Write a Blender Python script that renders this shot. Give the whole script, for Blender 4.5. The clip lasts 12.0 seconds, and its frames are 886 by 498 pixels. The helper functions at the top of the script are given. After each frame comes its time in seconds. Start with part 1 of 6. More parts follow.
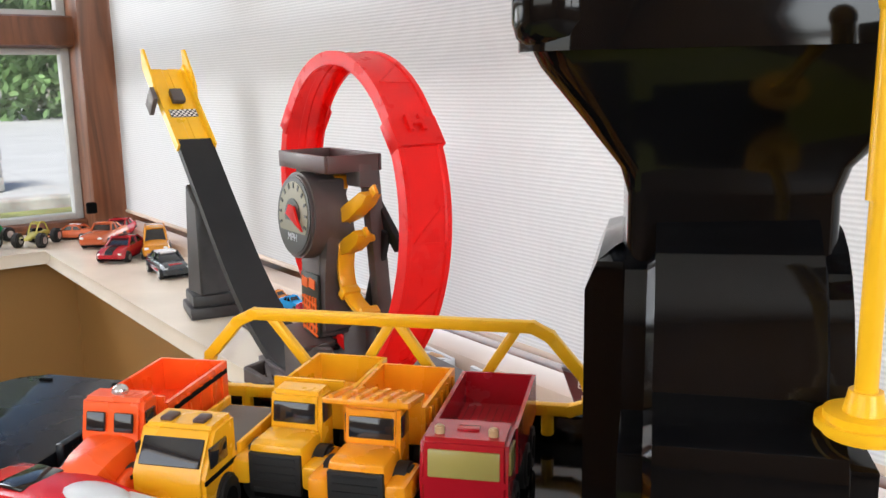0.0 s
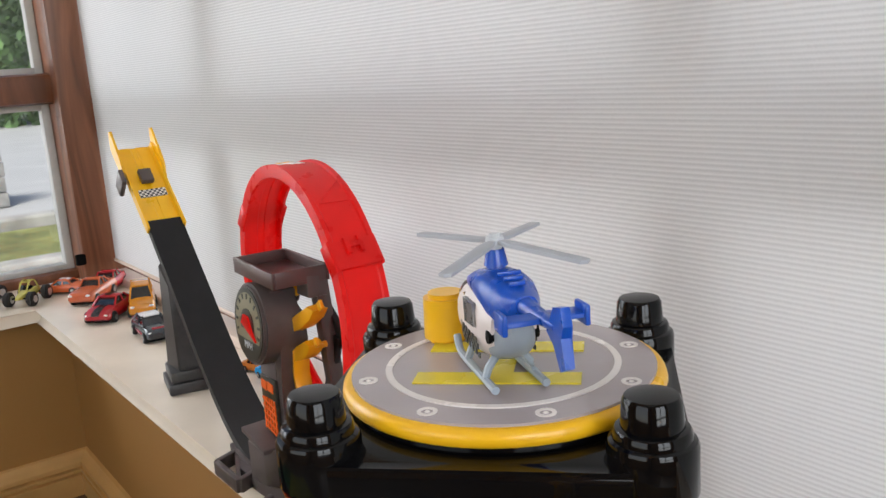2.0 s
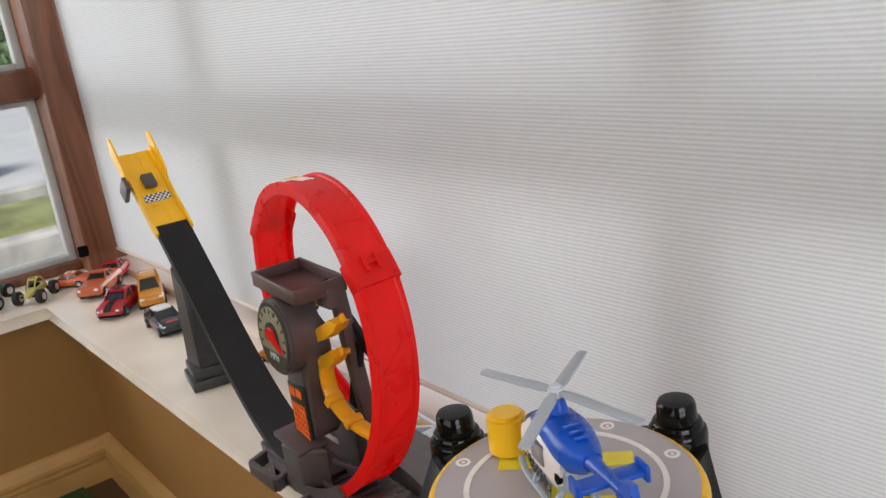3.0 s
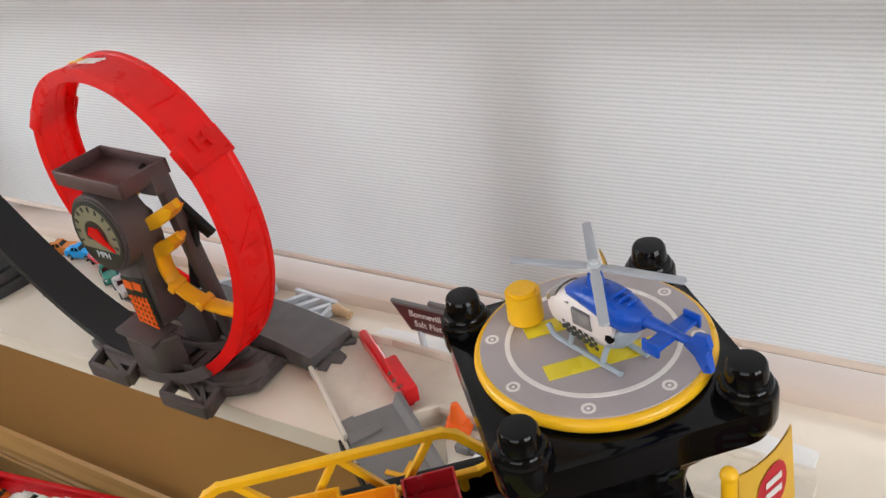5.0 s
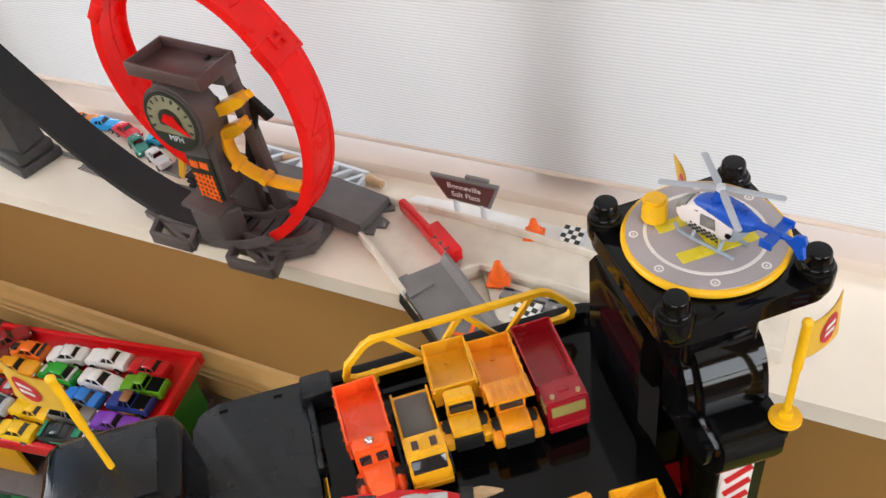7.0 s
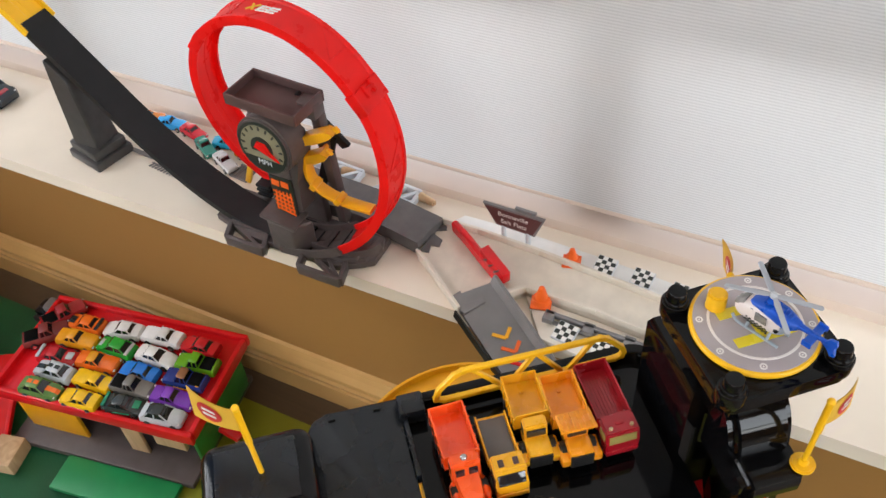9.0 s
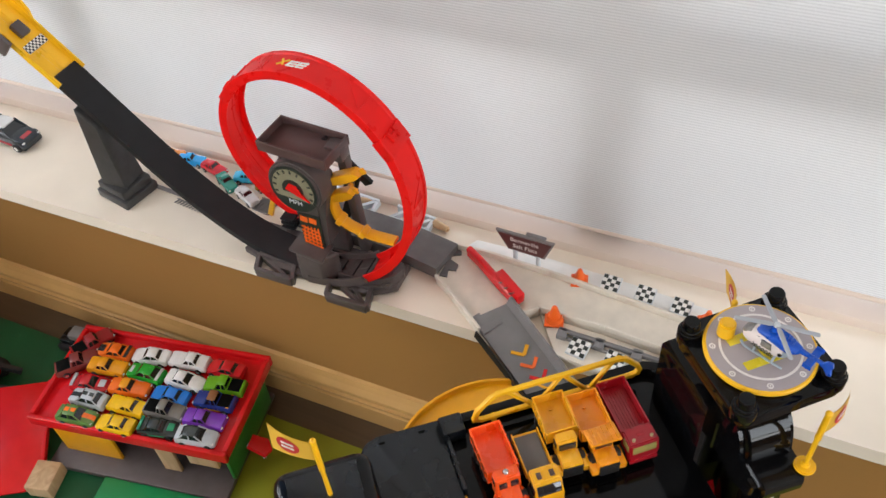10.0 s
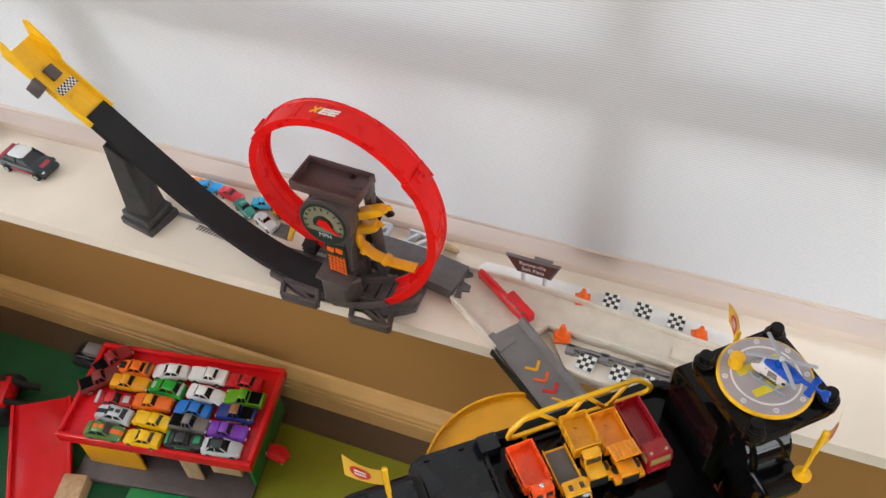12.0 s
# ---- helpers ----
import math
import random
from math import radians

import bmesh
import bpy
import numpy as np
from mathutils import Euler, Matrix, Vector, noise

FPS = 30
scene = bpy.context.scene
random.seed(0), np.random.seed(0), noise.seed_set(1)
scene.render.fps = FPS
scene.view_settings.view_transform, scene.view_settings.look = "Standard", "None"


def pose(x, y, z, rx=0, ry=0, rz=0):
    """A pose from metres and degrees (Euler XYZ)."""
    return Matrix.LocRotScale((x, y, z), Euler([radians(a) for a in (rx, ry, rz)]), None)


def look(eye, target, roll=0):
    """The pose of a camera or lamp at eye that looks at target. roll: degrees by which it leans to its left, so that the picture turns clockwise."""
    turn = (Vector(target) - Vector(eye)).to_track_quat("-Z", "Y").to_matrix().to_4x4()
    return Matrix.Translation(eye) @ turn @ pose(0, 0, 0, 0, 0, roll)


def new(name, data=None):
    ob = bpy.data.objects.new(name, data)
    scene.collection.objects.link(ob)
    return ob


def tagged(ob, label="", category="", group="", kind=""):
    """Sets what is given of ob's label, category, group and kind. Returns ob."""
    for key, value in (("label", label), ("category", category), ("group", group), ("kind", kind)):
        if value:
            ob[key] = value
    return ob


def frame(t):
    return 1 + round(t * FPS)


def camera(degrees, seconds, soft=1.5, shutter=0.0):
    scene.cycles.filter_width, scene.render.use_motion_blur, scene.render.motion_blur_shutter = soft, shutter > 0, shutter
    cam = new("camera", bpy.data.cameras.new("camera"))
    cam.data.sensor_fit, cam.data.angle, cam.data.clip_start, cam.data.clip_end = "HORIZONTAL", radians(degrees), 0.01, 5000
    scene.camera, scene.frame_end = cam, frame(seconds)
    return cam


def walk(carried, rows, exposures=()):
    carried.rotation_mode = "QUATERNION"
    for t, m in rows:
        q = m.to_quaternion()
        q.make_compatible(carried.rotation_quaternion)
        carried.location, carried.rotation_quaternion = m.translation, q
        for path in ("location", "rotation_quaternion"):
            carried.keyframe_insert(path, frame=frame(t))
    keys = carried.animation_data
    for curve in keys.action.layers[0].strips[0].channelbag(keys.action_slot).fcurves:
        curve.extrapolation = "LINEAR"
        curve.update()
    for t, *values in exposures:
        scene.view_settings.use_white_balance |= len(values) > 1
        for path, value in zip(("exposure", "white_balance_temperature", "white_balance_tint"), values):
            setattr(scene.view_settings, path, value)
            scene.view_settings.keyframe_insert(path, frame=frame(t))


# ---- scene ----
cam = camera(54.0, 12.0)
PATH = [
    (0, (0.495, -0.333, 0.725), (-1.083, 0.836, 0.346), -1.0),
    (0.5, (0.488, -0.327, 0.762), (-1.097, 0.831, 0.383), 0.3),
    (1, (0.491, -0.324, 0.781), (-1.105, 0.817, 0.393), 2.0),
    (1.5, (0.508, -0.308, 0.801), (-1.086, 0.83, 0.395), 2.1),
    (2, (0.533, -0.288, 0.829), (-1.054, 0.854, 0.407), -4.0),
    (2.5, (0.536, -0.298, 0.872), (-1.042, 0.828, 0.382), -6.5),
    (2.7, (0.538, -0.302, 0.885), (-1.037, 0.817, 0.366), -7.4),
    (4.3, (0.484, -0.332, 0.913), (-0.706, 1.014, 0.034), -9.8),
    (4.5, (0.478, -0.339, 0.917), (-0.643, 1.031, -0.013), -11.0),
    (5, (0.471, -0.367, 0.944), (-0.553, 0.997, -0.101), -11.7),
    (5.5, (0.475, -0.398, 0.981), (-0.495, 0.952, -0.131), -11.9),
    (6, (0.462, -0.429, 1.01), (-0.464, 0.898, -0.165), -11.0),
    (6.5, (0.447, -0.46, 1.035), (-0.394, 0.84, -0.231), -9.0),
    (7, (0.418, -0.484, 1.061), (-0.36, 0.753, -0.304), -9.9),
    (7.2, (0.409, -0.492, 1.071), (-0.342, 0.725, -0.327), -8.8),
    (8.8, (0.368, -0.538, 1.189), (-0.328, 0.656, -0.257), -4.7),
    (9, (0.363, -0.546, 1.205), (-0.324, 0.649, -0.244), -5.0),
    (9.5, (0.347, -0.563, 1.255), (-0.314, 0.639, -0.2), -5.8),
    (10, (0.334, -0.59, 1.294), (-0.299, 0.619, -0.168), -5.6),
    (10.5, (0.326, -0.603, 1.32), (-0.282, 0.612, -0.147), -5.7),
    (11, (0.301, -0.604, 1.343), (-0.276, 0.618, -0.131), -5.3),
    (11.5, (0.282, -0.614, 1.369), (-0.27, 0.608, -0.114), -4.5),
    (12, (0.272, -0.635, 1.407), (-0.251, 0.581, -0.092), -3.5),
]
walk(cam, [(t, look(eye, target, roll)) for t, eye, target, roll in PATH], exposures=[(0, 0.40), (0.6, 0.18), (1, 0.15), (1.5, 0.2), (2, 0.0), (2.7, -0.08), (4.5, 0.0), (6, 0.12), (7, 0.34), (9, 0.24), (12, 0.1)])

# ---- world and lamps ----
world = bpy.data.worlds.new("sky")
scene.world = world
world.use_nodes = True
wn = world.node_tree
sky = wn.nodes.new("ShaderNodeTexSky")
sky.sky_type = "NISHITA"
sky.sun_disc = False
sky.sun_elevation, sky.sun_rotation = radians(56), radians(123.7)
wn.links.new(sky.outputs[0], wn.nodes["Background"].inputs[0])
wn.nodes["Background"].inputs[1].default_value = 0.15


def lamp(name, kind, m, energy, color, size=None, angle=None):
    data = bpy.data.lights.new(name, kind)
    data.energy, data.color = energy, color
    if kind == "AREA":
        data.shape = "RECTANGLE"
        data.size, data.size_y = size
    if kind == "SUN":
        data.angle = radians(angle)
    ob = new(name, data)
    ob.matrix_world = m
    return ob


lamp("sun", "SUN", look((4.5, -3, 8), (0, 0, 0)), 5.0, (1.0, 0.97, 0.92), angle=20)
# daylight in the openings: the blind's window, the side window; and an unseen fill added at the back of the room
lamp("window_daylight", "AREA", look((-0.1, 0.745, 0.66), (-0.1, 0, 0.64)), 14.5, (0.96, 0.985, 1.0), (2.7, 0.62))
lamp("side_window_daylight", "AREA", look((-1.75, -1.1, 1.3), (0, -1.0, 1.1)), 30, (0.97, 0.98, 1.0), (1.45, 1.5))
lamp("back_fill_lamp", "AREA", look((0.6, -3.05, 1.4), (0.4, 0, 0.9)), 20, (1.0, 0.98, 0.96), (2.4, 1.4))

lamp("east_window_daylight", "AREA", look((2.78, -0.95, 1.3), (0, -0.7, 0.9)), 46, (0.94, 0.975, 1.0), (1.5, 1.4))


# ---- materials ----
def mat(name, color, rough=0.4, metal=0.0, vary=0.06, scale=40.0, bump=0.02, coat=0.0, fine=400.0, alpha=None, specular=0.5):
    m = bpy.data.materials.new(name)
    m.use_nodes = True
    nt = m.node_tree
    b = nt.nodes["Principled BSDF"]
    b.inputs["Roughness"].default_value = rough
    b.inputs["Metallic"].default_value = metal
    b.inputs["Coat Weight"].default_value = coat
    b.inputs["Coat Roughness"].default_value = 0.06
    b.inputs["Specular IOR Level"].default_value = specular
    tc = nt.nodes.new("ShaderNodeTexCoord")
    n1 = nt.nodes.new("ShaderNodeTexNoise")
    n1.inputs["Scale"].default_value = scale
    n1.inputs["Detail"].default_value = 5
    n2 = nt.nodes.new("ShaderNodeTexNoise")
    n2.inputs["Scale"].default_value = fine
    n2.inputs["Detail"].default_value = 3
    nt.links.new(tc.outputs["Object"], n1.inputs["Vector"])
    nt.links.new(tc.outputs["Object"], n2.inputs["Vector"])
    ramp = nt.nodes.new("ShaderNodeValToRGB")
    ramp.color_ramp.elements[0].position, ramp.color_ramp.elements[1].position = 0.3, 0.7
    ramp.color_ramp.elements[0].color = (*[c * (1 - vary) for c in color], 1)
    ramp.color_ramp.elements[1].color = (*[min(1, c * (1 + vary)) for c in color], 1)
    nt.links.new(n1.outputs[0], ramp.inputs[0])
    nt.links.new(ramp.outputs[0], b.inputs["Base Color"])
    mr = nt.nodes.new("ShaderNodeMapRange")
    mr.inputs["To Min"].default_value = max(0.02, rough - 0.06)
    mr.inputs["To Max"].default_value = min(1, rough + 0.1)
    nt.links.new(n1.outputs[0], mr.inputs[0])
    nt.links.new(mr.outputs[0], b.inputs["Roughness"])
    if bump:
        bn = nt.nodes.new("ShaderNodeBump")
        bn.inputs["Strength"].default_value = bump
        bn.inputs["Distance"].default_value = 0.002
        nt.links.new(n2.outputs[0], bn.inputs["Height"])
        nt.links.new(bn.outputs[0], b.inputs["Normal"])
    return m


def checker_mat(name, c1, c2, scale, rough=0.35):
    m = mat(name, c1, rough)
    nt = m.node_tree
    b = nt.nodes["Principled BSDF"]
    ck = nt.nodes.new("ShaderNodeTexChecker")
    ck.inputs["Color1"].default_value, ck.inputs["Color2"].default_value = (*c1, 1), (*c2, 1)
    ck.inputs["Scale"].default_value = scale
    tc = nt.nodes.new("ShaderNodeTexCoord")
    mp = nt.nodes.new("ShaderNodeMapping")
    mp.inputs["Location"].default_value = (0.0113, 0.0117, 0.0119)
    nt.links.new(tc.outputs["Object"], mp.inputs[0])
    nt.links.new(mp.outputs[0], ck.inputs["Vector"])
    nt.links.new(ck.outputs[0], b.inputs["Base Color"])
    return m


def wood_mat(name, dark, light, scale, rough, stretch=(1, 1, 0.12)):
    m = mat(name, light, rough, bump=0.08, fine=160)
    nt = m.node_tree
    b = nt.nodes["Principled BSDF"]
    tc = nt.nodes.new("ShaderNodeTexCoord")
    mp = nt.nodes.new("ShaderNodeMapping")
    mp.inputs["Scale"].default_value = stretch
    n = nt.nodes.new("ShaderNodeTexNoise")
    n.inputs["Scale"].default_value = scale
    n.inputs["Detail"].default_value = 8
    n.inputs["Distortion"].default_value = 1.5
    r = nt.nodes.new("ShaderNodeValToRGB")
    r.color_ramp.elements[0].position, r.color_ramp.elements[1].position = 0.35, 0.68
    r.color_ramp.elements[0].color, r.color_ramp.elements[1].color = (*dark, 1), (*light, 1)
    nt.links.new(tc.outputs["Object"], mp.inputs[0])
    nt.links.new(mp.outputs[0], n.inputs["Vector"])
    nt.links.new(n.outputs[0], r.inputs[0])
    nt.links.new(r.outputs[0], b.inputs["Base Color"])
    return m


def blind_mat():
    m = bpy.data.materials.new("ribbed_blind_cloth")
    m.use_nodes = True
    nt = m.node_tree
    nt.nodes.remove(nt.nodes["Principled BSDF"])
    out = nt.nodes["Material Output"]
    tc = nt.nodes.new("ShaderNodeTexCoord")
    wv = nt.nodes.new("ShaderNodeTexWave")
    wv.bands_direction = "Z"
    wv.inputs["Scale"].default_value = 140
    wv.inputs["Distortion"].default_value = 0.9
    wv.inputs["Detail"].default_value = 2
    wv.inputs["Detail Scale"].default_value = 3
    ns = nt.nodes.new("ShaderNodeTexNoise")
    ns.inputs["Scale"].default_value = 260
    ns.inputs["Detail"].default_value = 3
    mx = nt.nodes.new("ShaderNodeMath")
    mx.operation = "MULTIPLY_ADD"
    mx.inputs[1].default_value = 0.5
    nt.links.new(ns.outputs[0], mx.inputs[0])
    nt.links.new(wv.outputs["Fac"], mx.inputs[2])
    ramp = nt.nodes.new("ShaderNodeValToRGB")
    ramp.color_ramp.elements[0].position, ramp.color_ramp.elements[1].position = 0.1, 1.2
    ramp.color_ramp.elements[0].color, ramp.color_ramp.elements[1].color = (0.56, 0.56, 0.56, 1), (0.68, 0.68, 0.68, 1)
    nt.links.new(mx.outputs[0], ramp.inputs[0])
    bump = nt.nodes.new("ShaderNodeBump")
    bump.inputs["Strength"].default_value = 0.22
    bump.inputs["Distance"].default_value = 0.001
    nt.links.new(mx.outputs[0], bump.inputs["Height"])
    df = nt.nodes.new("ShaderNodeBsdfDiffuse")
    tr = nt.nodes.new("ShaderNodeBsdfTranslucent")
    for s in (df, tr):
        nt.links.new(ramp.outputs[0], s.inputs["Color"])
        nt.links.new(bump.outputs[0], s.inputs["Normal"])
    mix = nt.nodes.new("ShaderNodeMixShader")
    mix.inputs[0].default_value = 0.23
    nt.links.new(df.outputs[0], mix.inputs[1])
    nt.links.new(tr.outputs[0], mix.inputs[2])
    nt.links.new(mix.outputs[0], out.inputs[0])
    return m


def glass_mat(name, color=(1, 1, 1), rough=0.02):
    m = bpy.data.materials.new(name)
    m.use_nodes = True
    b = m.node_tree.nodes["Principled BSDF"]
    b.inputs["Base Color"].default_value = (*color, 1)
    b.inputs["Transmission Weight"].default_value = 1.0
    b.inputs["Roughness"].default_value = rough
    b.inputs["IOR"].default_value = 1.45
    return m


WALL = mat("warm_cream_wall_paint", (0.35, 0.178, 0.048), 0.6, vary=0.05, scale=3, bump=0.15, fine=120)
CEIL = mat("white_ceiling_paint", (0.8, 0.78, 0.74), 0.8)
SILL = mat("cream_gloss_sill", (0.83, 0.735, 0.615), 0.2, vary=0.05, scale=9, bump=0.02, fine=90)
TRIM = mat("varnished_pine_trim", (0.56, 0.33, 0.115), 0.35, vary=0.08, scale=14, bump=0.05, fine=90)
STRIP = mat("pinkish_window_board", (0.66, 0.545, 0.46), 0.45, vary=0.05, scale=8)
BROWN = wood_mat("brown_stained_window_wood", (0.10, 0.035, 0.015), (0.24, 0.09, 0.04), 22, 0.35)
BEAD = mat("grey_glazing_bead", (0.45, 0.45, 0.43), 0.5)
BLIND = blind_mat()
PANE = glass_mat("window_glass")
FLOORM = wood_mat("wooden_floor", (0.07, 0.045, 0.025), (0.13, 0.08, 0.045), 12, 0.4, (0.1, 1, 1))
DGREEN = mat("dark_green_mat", (0.006, 0.095, 0.035), 0.5, vary=0.3, scale=7, bump=0.2, fine=300)
LGREEN = mat("lime_green_mat", (0.24, 0.25, 0.015), 0.5, vary=0.15, scale=9, bump=0.15, fine=300)
BLACK = mat("glossy_black_plastic", (0.003, 0.003, 0.0035), 0.06, coat=0.0, vary=0.2, bump=0.006, fine=60, specular=0.25)
SATIN = mat("satin_black_plastic", (0.006, 0.008, 0.011), 0.25, vary=0.2, bump=0.02, fine=250, specular=0.5)
TRACKB = mat("matt_black_track_plastic", (0.011, 0.011, 0.0125), 0.45, vary=0.2, bump=0.04, specular=0.3)
YEL = mat("yellow_plastic", (0.86, 0.47, 0.010), 0.28, vary=0.05)
YELD = mat("amber_yellow_plastic", (0.86, 0.40, 0.008), 0.3)
RED = mat("translucent_red_track_plastic", (0.90, 0.018, 0.016), 0.27, vary=0.06)
rn = RED.node_tree
rt = rn.nodes.new("ShaderNodeBsdfTranslucent")
rt.inputs["Color"].default_value = (0.98, 0.05, 0.05, 1)
rx = rn.nodes.new("ShaderNodeMixShader")
rx.inputs[0].default_value = 0.5
rn.links.new(rn.nodes["Principled BSDF"].outputs[0], rx.inputs[1])
rn.links.new(rt.outputs[0], rx.inputs[2])
rn.links.new(rx.outputs[0], rn.nodes["Material Output"].inputs[0])
REDP = mat("glossy_red_plastic", (0.68, 0.008, 0.012), 0.2, vary=0.06, coat=0.0)
GREYB = mat("brown_grey_plastic", (0.088, 0.070, 0.068), 0.4, vary=0.14, scale=60)
TRAYM = mat("dark_brown_tray_plastic", (0.085, 0.048, 0.045), 0.36, vary=0.12)
GREYT = mat("mid_grey_track_plastic", (0.19, 0.18, 0.18), 0.45, vary=0.1)
LGREY = mat("light_grey_plastic", (0.56, 0.59, 0.62), 0.4)
BEIGE = mat("salt_beige_plastic", (0.71, 0.645, 0.55), 0.45, vary=0.07, scale=50, bump=0.06)
WHITE = mat("white_plastic", (0.8, 0.78, 0.75), 0.35)
ORANGE = mat("orange_cone_plastic", (0.85, 0.13, 0.012), 0.4)
CHECK = checker_mat("black_white_checks", (0.75, 0.75, 0.75), (0.02, 0.02, 0.02), 185)
CHECKS = checker_mat("small_checks", (0.75, 0.73, 0.7), (0.02, 0.02, 0.03), 330)
PADM = mat("grey_helipad_sticker", (0.38, 0.335, 0.345), 0.2, vary=0.08, scale=30)
PADW = mat("helipad_white_print", (0.75, 0.7, 0.68), 0.25)
PADY = mat("helipad_yellow_print", (0.74, 0.60, 0.03), 0.25)
BLUE = mat("blue_helicopter_plastic", (0.004, 0.075, 0.47), 0.26)
HWHITE = mat("off_white_helicopter_plastic", (0.70, 0.63, 0.60), 0.35)
HGREY = mat("grey_helicopter_plastic", (0.30, 0.35, 0.40), 0.35)
ROTOR = mat("rotor_grey_plastic", (0.36, 0.38, 0.42), 0.4)
CARGLASS = mat("dark_car_glass", (0.012, 0.014, 0.018), 0.08, coat=0.5, bump=0)
TYRE = mat("black_tyre_rubber", (0.010, 0.010, 0.010), 0.6)
CHROME = mat("chrome_rim", (0.6, 0.6, 0.6), 0.25, metal=0.9, bump=0)
CARD = wood_mat("raw_wood_block", (0.45, 0.29, 0.15), (0.62, 0.43, 0.25), 40, 0.6)
SIGNM = mat("maroon_sign_board", (0.10, 0.030, 0.030), 0.4)
INK = mat("white_sign_lettering", (0.7, 0.66, 0.64), 0.4)
DIAL = mat("dial_cream_print", (0.21, 0.195, 0.125), 0.3)
DIALK = mat("dial_dark_print", (0.02, 0.025, 0.02), 0.3)
FLAG = mat("yellow_printed_flag", (0.68, 0.40, 0.045), 0.5)
FLAGR = mat("red_flag_badge", (0.5, 0.02, 0.03), 0.5)
GREENP = mat("green_plastic", (0.02, 0.20, 0.03), 0.35)
APRON = mat("bright_green_plastic", (0.01, 0.24, 0.075), 0.35)
# flat black for black parts, slots and the shade inside the toy building
DARK = mat("flat_black_and_recess_shade", (0.003, 0.003, 0.003), 0.8, specular=0.1)
PILL = mat("charcoal_pillar_plastic", (0.040, 0.038, 0.038), 0.38, vary=0.25, scale=70)
ASPH = mat("pale_worn_asphalt", (0.36, 0.36, 0.35), 0.9, vary=0.08, scale=1.5, fine=60, bump=0.4)
GRASS = mat("verge_grass", (0.17, 0.18, 0.06), 0.9, vary=0.4, scale=4, bump=0.5, fine=80)
STONE = mat("garden_stone", (0.33, 0.32, 0.29), 0.9, vary=0.3, scale=6, bump=0.5, fine=40)
LEAF = mat("hedge_leaves", (0.115, 0.21, 0.065), 0.6, vary=0.4, scale=1.2, bump=0)
BARK = mat("hedge_bark", (0.08, 0.055, 0.035), 0.9)


# ---- mesh helpers ----
def part(name, bm, material, parent=None, label="", smooth=True, local=None):
    me = bpy.data.meshes.new(name)
    bmesh.ops.recalc_face_normals(bm, faces=bm.faces)
    bm.to_mesh(me)
    bm.free()
    me.materials.append(material)
    ob = new(name, me)
    if smooth:
        me.polygons.foreach_set("use_smooth", [True] * len(me.polygons))
        me.set_sharp_from_angle(angle=radians(38))
    if parent:
        ob.parent = parent
    if local is not None:
        ob.matrix_basis = local
    if label:
        ob["label"] = label
    return ob


def thing(name, m, label, category, group="", kind=""):
    ob = new(name)
    ob.empty_display_size = 0.01
    ob.matrix_world = m
    return tagged(ob, label, category, group, kind)


def box(bm, c, s, m=None, bevel=0.0, seg=2):
    r = bmesh.ops.create_cube(bm, size=1)
    t = Matrix.Translation(c) @ (m or Matrix()) @ Matrix.Diagonal((*s, 1))
    bmesh.ops.transform(bm, matrix=t, verts=r["verts"])
    if bevel:
        es = {e for v in r["verts"] for e in v.link_edges}
        bmesh.ops.bevel(bm, geom=list(es), offset=bevel, segments=seg, profile=0.5, affect="EDGES")
    return bm


def bar(bm, a, b, w, h, up=(0, 0, 1), bevel=0.0):
    a, b = Vector(a), Vector(b)
    d = b - a
    x = d.normalized()
    y = Vector(up).cross(x).normalized()
    z = x.cross(y)
    m = Matrix((x, y, z)).transposed().to_4x4()
    return box(bm, (a + b) / 2, (d.length, w, h), m, bevel)


def cyl(bm, c, r1, r2, h, seg=24, m=None, bevel=0.0):
    r = bmesh.ops.create_cone(bm, cap_ends=True, segments=seg, radius1=r1, radius2=r2, depth=h)
    bmesh.ops.transform(bm, matrix=Matrix.Translation(c) @ (m or Matrix()), verts=r["verts"])
    if bevel:
        es = [e for e in {e for v in r["verts"] for e in v.link_edges} if any(len(f.verts) > 4 for f in e.link_faces)]
        bmesh.ops.bevel(bm, geom=es, offset=bevel, segments=2, affect="EDGES")
    return bm


def ball(bm, c, s, m=None, u=16, v=10):
    r = bmesh.ops.create_uvsphere(bm, u_segments=u, v_segments=v, radius=1)
    bmesh.ops.transform(bm, matrix=Matrix.Translation(c) @ (m or Matrix()) @ Matrix.Diagonal((*s, 1)), verts=r["verts"])
    return bm


def prism(bm, pts, z0, z1, bevel=0.0):
    """An outline in x and y, raised from z0 to z1."""
    lo = [bm.verts.new((x, y, z0)) for x, y in pts]
    hi = [bm.verts.new((x, y, z1)) for x, y in pts]
    n = len(pts)
    fs = [bm.faces.new(lo[::-1]), bm.faces.new(hi)]
    for i in range(n):
        fs.append(bm.faces.new((lo[i], lo[(i + 1) % n], hi[(i + 1) % n], hi[i])))
    if bevel:
        bmesh.ops.bevel(bm, geom=list(fs[1].edges), offset=bevel, segments=2, profile=0.5, affect="EDGES")
    return bm


def sweep(bm, frames, section, closed=False):
    """A closed section (a, b) carried along frames (origin, axis a, axis b)."""
    rings = []
    for o, a, b in frames:
        rings.append([bm.verts.new(Vector(o) + Vector(a) * p + Vector(b) * q) for p, q in section])
    n = len(section)
    last = len(rings) if closed else len(rings) - 1
    for i in range(last):
        r0, r1 = rings[i], rings[(i + 1) % len(rings)]
        for j in range(n):
            bm.faces.new((r0[j], r0[(j + 1) % n], r1[(j + 1) % n], r1[j]))
    if not closed:
        bm.faces.new(rings[0][::-1])
        bm.faces.new(rings[-1])
    return bm


